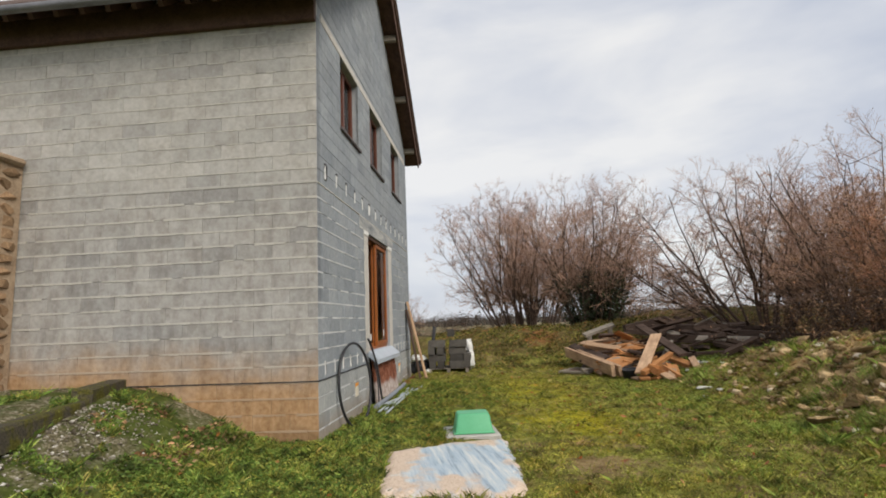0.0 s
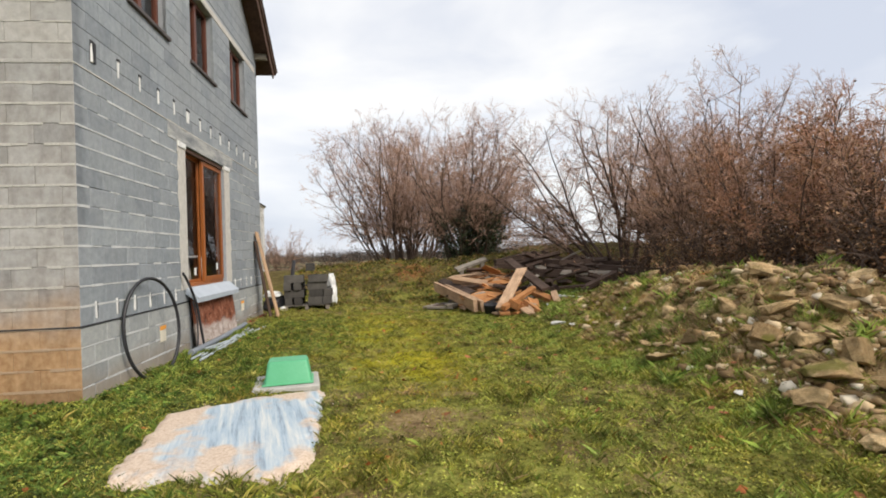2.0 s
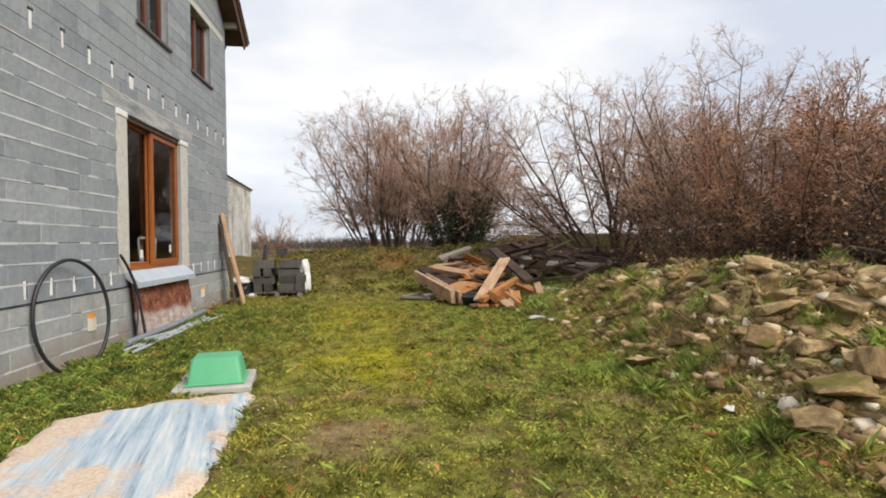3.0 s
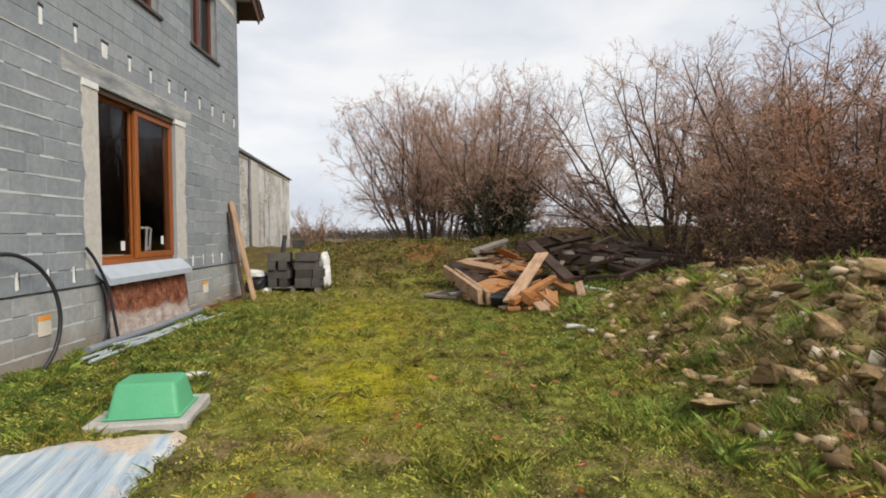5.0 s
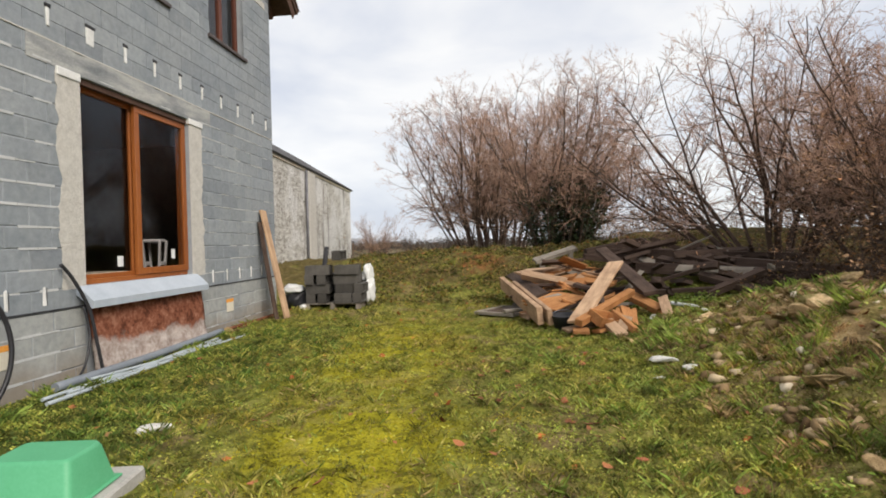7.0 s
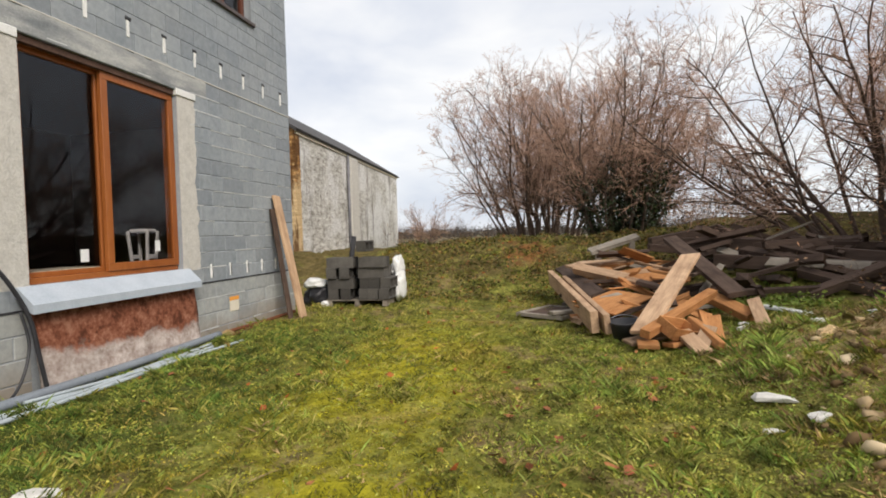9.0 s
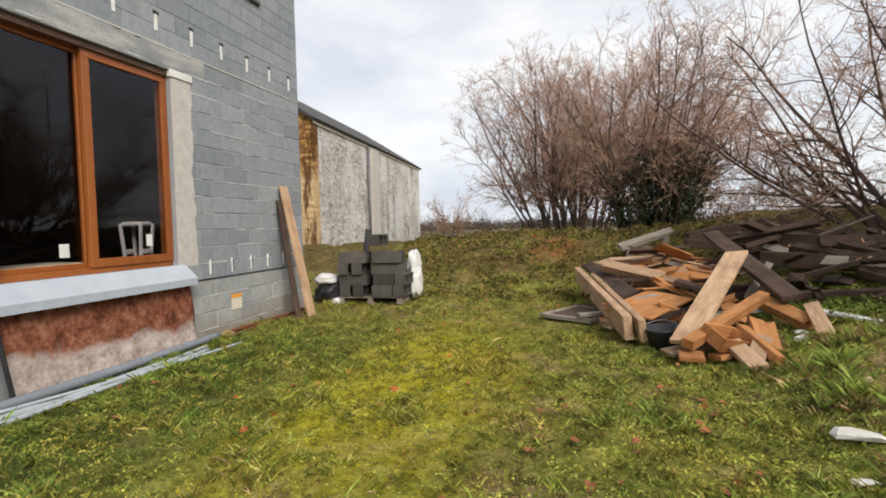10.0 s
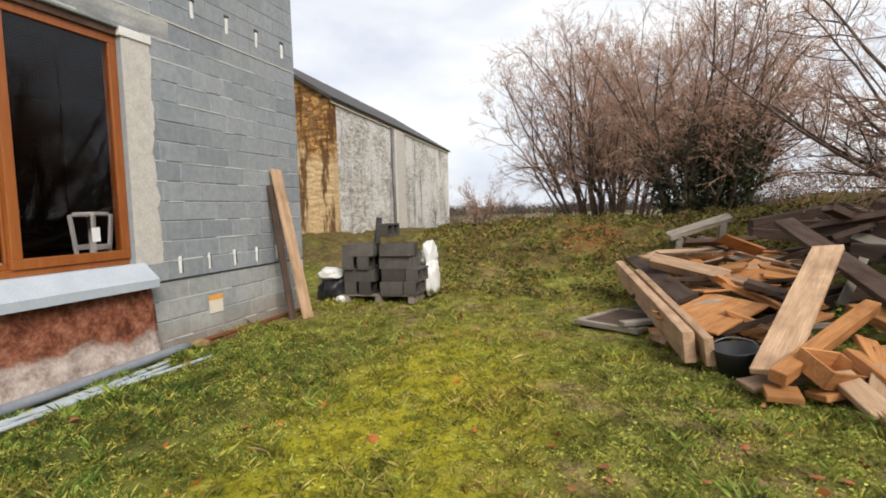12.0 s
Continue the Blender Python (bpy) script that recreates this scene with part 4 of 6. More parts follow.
TREES = [
    ("hazel_tree", "bare many-stemmed hazel on the grassy bank", 4.2, 23.0, 11, 44, 9.1, 0.44, (-0.05, 0), 1.5, 0, 900, 1.0, 0.06, 1.35),
    ("ivied_tree", "bare tree with ivy-covered lower stems", 6.7, 16.8, 12, 34, 6.35, 0.40, (0.02, 0), 0.9, 13000, 1500, 1.1, 0.055, 1.2),
    ("willow_tree", "bare spreading tree with slanting dark stems", 10.9, 11.0, 13, 24, 6.35, 0.80, (-0.30, 0.0), 0.8, 0, 300, 1.0, 0.055),
    ("willow_tree", "bare upright tree with many thin stems", 12.4, 8.2, 14, 20, 6.22, 0.50, (-0.1, 0), 0.8, 0, 900, 1.0, 0.05),
    ("hedge_tree", "bare bushy tree with reddish twigs", 11.8, 5.2, 15, 27, 4.19, 0.55, (0, 0), 1.2, 0, 9000, 1.0, 0.03),
    ("hedge_tree", "bare bushy tree with orange-red twigs", 11.4, 2.8, 16, 27, 3.56, 0.50, (0, 0), 1.3, 0, 10000, 1.0, 0.028),
    ("hedge_tree", "bare bushy tree with reddish twigs", 11.4, 0.5, 17, 27, 3.05, 0.45, (0, 0), 1.3, 0, 9000, 1.0, 0.028),
    ("hedge_tree", "bare bushy tree with brown leaves", 11.8, -2.2, 18, 30, 2.92, 0.45, (0, 0), 1.3, 0, 7000, 1.1, 0.028),
    ("hedge_tree", "bare bushy tree behind the rubble", 14.5, 4.0, 19, 26, 4.57, 0.50, (0, 0), 1.4, 0, 5000, 1.0, 0.04),
    ("hedge_tree", "bare bushy tree beyond the hedge", 14.2, 12.5, 20, 22, 5.08, 0.55, (0, 0), 1.2, 0, 900, 1.0, 0.04),
]
TREES.append(("small_tree", "small bare tree beyond the barn", -7.5, 48.0, 21, 9, 5.08, 0.5, (0.1, 0), 0.4, 0, 0, 1.0, 0.06))
for row in TREES:
    clump_tree(*row)


def bramble(name, label, cx, cy, sx, sy, tall, n, seed, leaves, mat=None):
    """A low tangle of arching canes with dry leaves."""
    r = np.random.default_rng(seed)
    x, y = cx + r.normal(0, sx, n), cy + r.normal(0, sy, n)
    start = np.stack([x - cx, y - cy, height(x, y) - gh(cx, cy) - 0.05], 1)
    a = r.uniform(0, 6.28, n)
    d = np.stack([np.cos(a) * 0.5, np.sin(a) * 0.5, np.ones(n)], 1)
    L = tall * r.uniform(0.5, 1.5, n)
    P, R = branches(r, start, d, L, r.uniform(0.005, 0.012, n), 9, 0.22, -0.10, 0.4)
    s, d, l, q = sprout(r, P, R, 6, 0.2, 1, 0.8, 0.4, 0.6, L)
    P1, R1 = branches(r, s, d, l, np.clip(q, 0.003, 0.007), 5, 0.25, -0.03, 0.5)
    v0, f0 = tubes(P, R, 4)
    v1, f1 = tubes(P1, R1, 3)
    t = thing(name, label, "bush", at=pose(cx, cy, gh(cx, cy)))
    canes = part("cane_tangle", fast_mesh("cane_tangle", np.concatenate([v0, v1]), np.concatenate([f0, f1 + len(v0)]), M_BARK), None, t)
    pts = P1.reshape(-1, 3)
    pts = pts[r.integers(0, len(pts), leaves)] + r.normal(0, 0.05, (leaves, 3))
    v, f = cards(r, pts, 0.028)
    foliage = part("foliage", fast_mesh("foliage", v, f, mat or M_DRYLEAF), None, t)
    canes["kind"] = foliage["kind"] = "stuff"


bramble("bramble_bush", "dry brown bramble tangle under the trees", 10.6, 3.5, 0.7, 2.4, 1.5, 420, 31, 7000)
bramble("bramble_bush", "dry brown bramble tangle behind the rubble", 10.4, -1.5, 0.8, 2.0, 1.2, 380, 32, 6000)
bramble("bramble_bush", "pale dry brush beyond the timber pile", 10.0, 19.0, 2.2, 1.2, 1.7, 200, 33, 6500, M_BRUSH)
bramble("bramble_bush", "dry leafy bramble beside the trees", 11.6, 7.5, 0.8, 1.5, 1.3, 110, 34, 3000)
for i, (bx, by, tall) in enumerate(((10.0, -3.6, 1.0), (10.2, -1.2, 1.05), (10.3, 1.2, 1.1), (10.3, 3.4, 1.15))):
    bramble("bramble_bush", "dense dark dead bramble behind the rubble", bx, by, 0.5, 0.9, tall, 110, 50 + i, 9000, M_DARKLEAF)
bramble("bramble_bush", "low brown scrub beyond the bank", 0.5, 26.0, 2.2, 1.5, 1.5, 200, 35, 2500)
bramble("bramble_bush", "low brown scrub beside the barn end", -5.0, 36.0, 3.0, 1.5, 2.0, 200, 36, 2500)

# far woods along the horizon
r = np.random.default_rng(41)
n = 1500
fx, fy = r.uniform(-260, 320, n), r.uniform(210, 330, n)
fh = r.uniform(1.5, 4.5, n)
P, R = branches(r, np.stack([fx, fy, np.full(n, -1.5)], 1), np.tile([0, 0, 1.0], (n, 1)), fh, r.uniform(0.3, 0.6, n), 4, 0.1, 0, 0.5)
v0, f0 = tubes(P, R, 4)
pts = P[r.integers(0, n, 70000), r.integers(1, 4, 70000)] + r.normal(0, 1.3, (70000, 3))
v1, f1 = cards(r, pts, 0.42)
tagged(new("far_woods", fast_mesh("far_woods", np.concatenate([v0, v1]), np.concatenate([f0, f1 + len(v0)]), M_FARWOOD)), "distant brown bare woods along the horizon", "woods", kind="stuff")


# ---- yard things ----
def hull(seed, sx, sy, sz, points=14, square=0.0):
    """An angular stone: the hull of a few random points."""
    r = random.Random(seed)
    bm = bmesh.new()
    for _ in range(points):
        v = Vector([r.gauss(0, 1) for _ in range(3)]).normalized() * r.uniform(0.82, 1.0)
        v = v.lerp(v / max(abs(v.x), abs(v.y), abs(v.z)), square)
        bm.verts.new((v.x * sx / 2, v.y * sy / 2, v.z * sz / 2))
    got = bmesh.ops.convex_hull(bm, input=bm.verts[:])
    bmesh.ops.delete(bm, geom=[g for g in got["geom_interior"] if isinstance(g, bmesh.types.BMVert)], context="VERTS")
    bmesh.ops.recalc_face_normals(bm, faces=bm.faces)
    return bm


def worn_stone(seed, sx, sy, sz):
    """A rubble stone with broken, uneven faces and chipped corners."""
    bm = hull(seed, sx, sy, sz, 18, 0.75)
    bmesh.ops.triangulate(bm, faces=bm.faces[:])
    bmesh.ops.subdivide_edges(bm, edges=bm.edges[:], cuts=1, use_grid_fill=True)
    for v in bm.verts:
        p = v.co + Vector((seed * 1.7, 0, 0))
        v.co *= 1.0 + 0.18 * noise.noise(p * 2.6) + 0.14 * noise.noise(p * 7.0)
    return bm


def to_mesh(name, bm, material):
    me = bpy.data.meshes.new(name)
    bm.to_mesh(me)
    bm.free()
    me.materials.append(material)
    return me


# slab with blue-streaked skin
def sheet_material():
    k = Nodes("blue_streaked_concrete", 0.8, 0, 0.25)
    rot = k.t.nodes.new("ShaderNodeMapping")
    rot.inputs["Rotation"].default_value = (0, 0, radians(-14))
    k.link(k.pos, rot.inputs["Vector"])
    co = rot.outputs["Vector"]
    st, st2 = k.noise(15, 6, 0.72, (1, 0.05, 1), co), k.noise(6, 4, 0.6, (1, 0.3, 1), co)
    blotch, fine = k.noise(2.0, 4, 0.6), k.noise(45, 4, 0.7)
    blue = k.ramp(st, (0.34, (0.22, 0.26, 0.30)), (0.46, (0.36, 0.45, 0.53)), (0.55, (0.47, 0.53, 0.56)), (0.66, (0.64, 0.64, 0.61)))
    sand = k.ramp(fine, (0.3, (0.44, 0.32, 0.23)), (0.7, (0.70, 0.59, 0.48)))
    x, y, z = k.axes()
    cx, cy = k.math("ABSOLUTE", k.math("SUBTRACT", x, 2.02)), k.math("ABSOLUTE", k.math("ADD", y, 1.15))
    rim = k.math("MAXIMUM", k.math("MULTIPLY", cx, 1.25), k.math("MULTIPLY", cy, 0.95))
    m = k.range(k.math("MULTIPLY_ADD", blotch, 1.7, k.math("MULTIPLY_ADD", st2, 0.8, rim)), 1.80, 2.12)
    k.color(k.mix(m, blue, sand)).bump(st, 0.5, 0.012)
    return k.m


def inside(x, y, corners):
    """Signed distance from the outline, positive inside (for a convex-ish outline given anticlockwise)."""
    d = np.full(np.shape(x), 9.0)
    for (ax, ay), (bx, by) in zip(corners, corners[1:] + corners[:1]):
        ln = math.hypot(bx - ax, by - ay)
        d = np.minimum(d, ((bx - ax) * (y - ay) - (by - ay) * (x - ax)) / ln)
    return d


HULL = [(1.26, -2.10), (2.40, -2.24), (2.58, -1.95), (2.42, -0.06), (1.82, -0.22), (1.08, -0.64)]
sx_, sy_ = np.meshgrid(np.arange(0.8, 2.9, 0.035), np.arange(-2.75, 0.25, 0.035))
edge = inside(sx_, sy_, HULL) + 0.05 * bumps(sx_, sy_, 0.35, 81) + 0.05 * bumps(sx_, sy_, 0.13, 82)
sz_ = -0.012 + 0.004 * bumps(sx_, sy_, 0.2, 83) - 0.14 * step(-edge, -0.05, 0.09)
si = np.arange(sx_.size).reshape(sx_.shape)
sf = np.stack([si[:-1, :-1], si[:-1, 1:], si[1:, 1:], si[1:, :-1]], -1).reshape(-1, 4)
slab = new("concrete_slab", fast_mesh("concrete_slab", np.stack([sx_, sy_, sz_], -1).reshape(-1, 3), sf, sheet_material(), True))
tagged(slab, "sandy concrete slab streaked with pale blue paint", "slab", kind="structure")
tagged(part("hatch_slab", box(0.70, 0.68, 0.16, pose(1.98, 0.33, -0.078, 0, 0, 9), 0.015), M_CONCRETE), "pale concrete base under the green tub", "slab", kind="structure")

tub = thing("plastic_tub", "upturned green plastic tub on a concrete base", "tub", at=pose(2.005, 0.30, 0.006, 0, 0, 8))
bm = bmesh.new()
levels = [(0.255, 0.215, 0.0), (0.248, 0.208, 0.02), (0.215, 0.150, 0.222), (0.200, 0.138, 0.245), (0.0, 0.0, 0.250)]
rings = []
for hx, hy, z in levels[:-1]:
    ring = []
    rad = 0.035
    for cx, cy, a0 in ((hx - rad, hy - rad, 0), (-hx + rad, hy - rad, 90), (-hx + rad, -hy + rad, 180), (hx - rad, -hy + rad, 270)):
        for s in range(5):
            a = radians(a0 + 90 * s / 4)
            ring.append(bm.verts.new((cx + rad * math.cos(a), cy + rad * math.sin(a), z)))
    rings.append(ring)
for a, b in zip(rings, rings[1:]):
    for i in range(len(a)):
        j = (i + 1) % len(a)
        bm.faces.new((a[i], a[j], b[j], b[i])).smooth = True
bm.faces.new(rings[-1])
bm.faces.new(rings[0][::-1])
part("shell", bm, M_GREEN, tub)
part("rim", box(0.54, 0.46, 0.016, pose(0, 0, 0.008), 0.006), M_GREEN, tub)

hoop = [(0.16 + 0.11 * math.cos(a) - 0.04 * math.sin(a), 1.29 + 0.52 * math.cos(a), 0.535 + 0.64 * math.sin(a)) for a in [i * 2 * math.pi / 20 for i in range(20)]]
tagged(part("pipe_hoop", sweep(hoop, 0.021, 10, True, 4), M_BLACK), "black polythene pipe hoop leaning on the wall", "pipe")
tagged(part("black_strip", sweep([(0.06, 2.58, 1.20), (0.10, 2.70, 1.02), (0.16, 2.82, 0.70), (0.20, 2.86, 0.35), (0.24, 2.90, -0.04)], 0.019, 8), M_BLACK), "black plastic pipe propped beside the window", "pipe")
tagged(part("thin_hose", sweep([(0.12, 2.78, 0.75), (0.17, 2.80, 0.45), (0.22, 2.66, 0.15), (0.28, 2.40, -0.03)], 0.012, 8), M_BLACK), "thin black hose trailing to the ground", "hose")

PIPES = [((0.26, 2.25, 0.04), (0.24, 5.30, 0.06), 0.045, M_PVC, "grey plastic drainpipe lying by the wall"),
         ((0.36, 2.0, 0.00), (0.40, 4.9, 0.02), 0.017, M_CONDUIT, "pale plastic conduit lying on the grass"),
         ((0.43, 2.2, 0.00), (0.45, 4.6, 0.02), 0.017, M_CONDUIT, "pale plastic conduit lying on the grass"),
         ((0.52, 1.88, 0.00), (0.50, 4.8, 0.01), 0.020, M_CONDUIT, "pale plastic conduit lying on the grass"),
         ((0.33, 2.6, 0.03), (0.66, 5.2, 0.01), 0.015, M_CONDUIT, "pale plastic conduit lying on the grass")]
for a, b, rad, m, lab in PIPES:
    a, b = Vector(a), Vector(b)
    m1 = a.lerp(b, 0.5) - Vector((0, 0, 0.015))
    tagged(part("conduit" if rad < 0.03 else "drainpipe", sweep([a, m1, b], rad, 10), m), lab, "pipe", "pipes by the wall")

tagged(part("rusty_bar", sweep([(0.14, 5.62, 0.03), (0.12, 6.6, 0.01), (0.14, 7.55, 0.02)], 0.028, 8), M_RUST), "rusty steel bar along the wall foot", "bar")
tagged(part("rusty_angle", box(0.05, 0.9, 0.04, pose(0.24, 5.9, 0.0, 0, 0, 8), 0.006), M_RUST), "short rusty steel angle on the grass", "bar")
tagged(part("foot_stone", hull(5, 0.2, 0.26, 0.14), M_RUBBLE, at=pose(0.22, 5.5, 0.02)), "brown stone at the wall foot", "stone")
for y0, z0, w, h in ((5.9, 0.27, 0.22, 0.21), (1.86, 0.27, 0.19, 0.22)):
    lab = thing("paper_label", "orange and cream paper label on the wall", "label")
    part("sheet", span(0.001, 0.007, y0, y0 + w, z0, z0 + h * 0.74), M_CREAM, lab)
    part("header", span(0.001, 0.008, y0, y0 + w, z0 + h * 0.75, z0 + h), M_ORANGE, lab, "orange strip")


# ---- timber ----
def timber(name, label, p0, p1, wide, thick, material, roll=0.0, group="demolition timber", seed=0, jag=0.0):
    """A plank between two points, with slightly worn edges; its width lies level unless rolled."""
    a, b = Vector(p0), Vector(p1)
    ln = (b - a).length
    bm = box(ln, wide, thick, None, min(0.006, thick * 0.2))
    if jag:
        r = random.Random(seed)
        for v in bm.verts:
            v.co.x += r.uniform(-jag, jag) * (1 if abs(v.co.x) > ln * 0.4 else 0)
            v.co.y *= r.uniform(0.86, 1.06)
    x = (b - a).normalized()
    y = Vector((0, 0, 1)).cross(x).normalized()
    z = x.cross(y)
    m = Matrix((x, y, z)).transposed().to_4x4() @ pose(0, 0, 0, roll)
    m.translation = (a + b) / 2
    ob = part(name, bm, material, at=m)
    return tagged(ob, label, "timber", group)


PINE_L, ORANGE_L, DARK_L, GREY_L = "pale weathered pine plank on the timber pile", "orange broken board on the timber pile", "dark old rotten beam on the timber pile", "greyed old plank on the timber pile"
timber("roof_beam", "pale squared beam at the edge of the timber pile", (5.09, 5.88, 0.16), (4.55, 9.7, 0.38), 0.10, 0.28, M_PINE, -6)
timber("roof_beam", "pale squared beam at the edge of the timber pile", (5.235, 5.80, 0.15), (4.80, 8.9, 0.36), 0.08, 0.25, M_PINE, -8)
timber("wide_plank", "long pale plank propped on the timber pile", (5.55, 5.30, 0.15), (6.56, 7.35, 0.90), 0.27, 0.05, M_PINE, -6)
timber("wide_plank", PINE_L, (5.56, 5.16, 0.16), (6.60, 6.45, 0.46), 0.12, 0.10, M_FRESH, 12)
timber("board_end", ORANGE_L, (5.40, 5.36, 0.02), (5.85, 5.56, 0.08), 0.20, 0.04, M_PINE, 4)
timber("board_end", ORANGE_L, (5.80, 5.20, 0.03), (6.02, 5.3, 0.06), 0.20, 0.05, M_FRESH, -8)
timber("board_end", ORANGE_L, (6.06, 4.95, 0.04), (6.28, 5.40, 0.20), 0.15, 0.05, M_PINE, 10)
timber("board_end", ORANGE_L, (6.30, 5.15, 0.06), (6.45, 5.85, 0.24), 0.14, 0.05, M_FRESH, -12)
timber("board_end", ORANGE_L, (6.28, 5.25, 0.10), (6.40, 6.05, 0.25), 0.16, 0.05, M_FRESH, 20)
timber("plywood_board", "orange plywood sheet on the timber pile", (5.12, 6.45, 0.22), (5.75, 7.35, 0.34), 0.62, 0.025, M_FRESH, 6)
timber("plywood_board", "orange plywood sheet on the timber pile", (5.35, 7.7, 0.36), (6.15, 7.9, 0.42), 0.6, 0.025, M_FRESH, -8)
timber("plywood_board", "orange plywood sheet on the timber pile", (5.95, 8.0, 0.46), (6.35, 8.5, 0.60), 0.42, 0.025, M_FRESH, 14)
timber("split_plank", PINE_L, (4.92, 8.9, 0.66), (5.95, 7.7, 0.46), 0.2, 0.05, M_PINE, 8, seed=3, jag=0.1)
timber("split_plank", PINE_L, (5.00, 9.6, 0.64), (5.9, 8.9, 0.72), 0.24, 0.07, M_PINE, 10, seed=4, jag=0.1)
timber("split_plank", PINE_L, (5.7, 9.7, 0.76), (6.55, 8.2, 0.60), 0.18, 0.05, M_PINE, -8, seed=5, jag=0.1)
timber("split_plank", GREY_L, (4.75, 9.9, 0.55), (5.25, 7.4, 0.32), 0.24, 0.06, M_OLD, 20)
timber("grey_plank", "greyed plank resting on short posts", (5.45, 11.5, 0.80), (6.55, 12.2, 1.10), 0.24, 0.09, M_GREYWOOD, 14, seed=9, jag=0.08)
for px, py in ((5.6, 11.6), (6.4, 12.1)):
    timber("short_post", "short greyed post under a plank", (px, py, gh(px, py) - 0.1), (px + 0.02, py, 0.78 + (px - 5.45) * 0.27), 0.16, 0.12, M_GREYWOOD)
timber("dark_beam", DARK_L, (6.70, 9.4, 1.10), (6.98, 6.7, 0.40), 0.24, 0.08, M_OLD, 10)
timber("dark_beam", DARK_L, (7.0, 9.8, 0.98), (10.4, 8.4, 0.84), 0.16, 0.24, M_OLD)
timber("dark_beam", DARK_L, (6.6, 10.8, 0.98), (8.0, 11.1, 1.22), 0.22, 0.22, M_OLD)
timber("dark_beam", DARK_L, (8.6, 9.4, 0.86), (10.8, 6.6, 0.62), 0.18, 0.20, M_OLD)
timber("dark_beam", DARK_L, (7.3, 8.9, 0.72), (9.6, 8.0, 0.60), 0.2, 0.22, M_OLD)
timber("dark_beam", DARK_L, (7.2, 10.3, 1.02), (9.9, 9.6, 1.02), 0.3, 0.06, M_OLD, 12)
timber("thin_batten", "thin pale batten on the timber pile", (8.2, 9.4, 1.0), (8.9, 9.1, 1.34), 0.05, 0.03, M_GREYWOOD)
timber("split_plank", ORANGE_L, (6.72, 7.05, 0.34), (7.04, 6.38, 0.16), 0.20, 0.10, M_FRESH, 12, seed=6, jag=0.06)
timber("board_end", PINE_L, (7.14, 6.62, 0.34), (6.92, 5.50, 0.07), 0.15, 0.06, M_PINE, 20)
timber("board_end", ORANGE_L, (5.48, 5.16, 0.05), (5.70, 5.14, 0.05), 0.22, 0.05, M_FRESH, 4)
timber("board_end", PINE_L, (5.98, 5.35, 0.16), (6.08, 4.86, 0.04), 0.17, 0.05, M_PINE, 8)
timber("board_end", ORANGE_L, (6.14, 5.6, 0.24), (6.30, 5.0, 0.07), 0.12, 0.09, M_FRESH, -14)
timber("log", "round weathered log lying on the timber pile", (5.0, 8.7, 0.62), (5.74, 7.9, 0.50), 0.16, 0.15, M_PINE, 40, seed=8, jag=0.08)
timber("white_board", "white painted board in the grass", (6.75, 5.9, 0.10), (7.05, 5.65, 0.10), 0.20, 0.05, M_WHITE)
timber("white_board", "white painted board in the grass", (7.35, 6.9, 0.22), (7.75, 6.45, 0.18), 0.14, 0.04, M_WHITE)
timber("white_board", "white painted board in the grass", (7.0, 5.6, 0.10), (7.45, 5.3, 0.12), 0.14, 0.05, M_WHITE)
r = random.Random(77)
for i in range(162):
    if i < 78:
        x, y = r.uniform(4.95, 6.6), r.uniform(6.6, 10.2)
        top, mat, lab = 0.10 + 0.72 * max(0, 1 - math.hypot((x - 5.9) / 1.2, (y - 8.6) / 2.4)), r.choice([M_PINE, M_FRESH, M_GREYWOOD, M_OLD, M_FRESH]), ORANGE_L
        ln, w, t = r.uniform(0.25, 1.0), r.uniform(0.06, 0.2), r.uniform(0.025, 0.07)
        lab = {M_PINE: PINE_L, M_FRESH: ORANGE_L, M_GREYWOOD: GREY_L, M_OLD: DARK_L}[mat]
    else:
        x, y = r.uniform(6.3, 10.4), r.uniform(7.4, 11.2)
        top, mat, lab = 0.12 + 0.60 * max(0, 1 - math.hypot((x - 7.9) / 2.9, (y - 9.4) / 2.2)), r.choice([M_OLD, M_OLD, M_OLD, M_OLD, M_OLD, M_OLD, M_GREYWOOD]), DARK_L
        ln, w, t = r.uniform(0.4, 1.7), r.uniform(0.06, 0.18), r.uniform(0.05, 0.14)
        lab = GREY_L if mat is M_GREYWOOD else DARK_L
    z = gh(x, y) + 0.04 + r.uniform(0.25, 1.0) * top
    a, tilt = r.uniform(0, 6.28), r.uniform(-0.42, 0.42)
    d = Vector((math.cos(a), math.sin(a), tilt)) * ln / 2
    c = Vector((x, y, z))
    timber("broken_timber", lab, c - d, c + d, w, t, mat, r.uniform(-30, 30), seed=100 + i, jag=0.05)

panel = thing("framed_board", "old dark framed board lying on the grass", "board", at=pose(4.62, 7.65, 0.0, 0, 0, -32))
part("board", box(0.78, 0.98, 0.03, pose(0, 0, 0.0), 0.004), M_OLD, panel)
for a, b, c, d in ((0, 0.46, 0.84, 0.07), (0, -0.46, 0.84, 0.07)):
    part("rail", box(c, d, 0.06, pose(a, b, 0.01), 0.006), M_GREYWOOD, panel, "greyed wooden edge")
for a in (-0.39, 0.39):
    part("stile", box(0.06, 0.98, 0.06, pose(a, 0, 0.01), 0.006), M_GREYWOOD, panel, "greyed wooden edge")
timber("board_end", GREY_L, (4.55, 7.1, 0.08), (5.05, 7.35, 0.09), 0.12, 0.05, M_GREYWOOD)

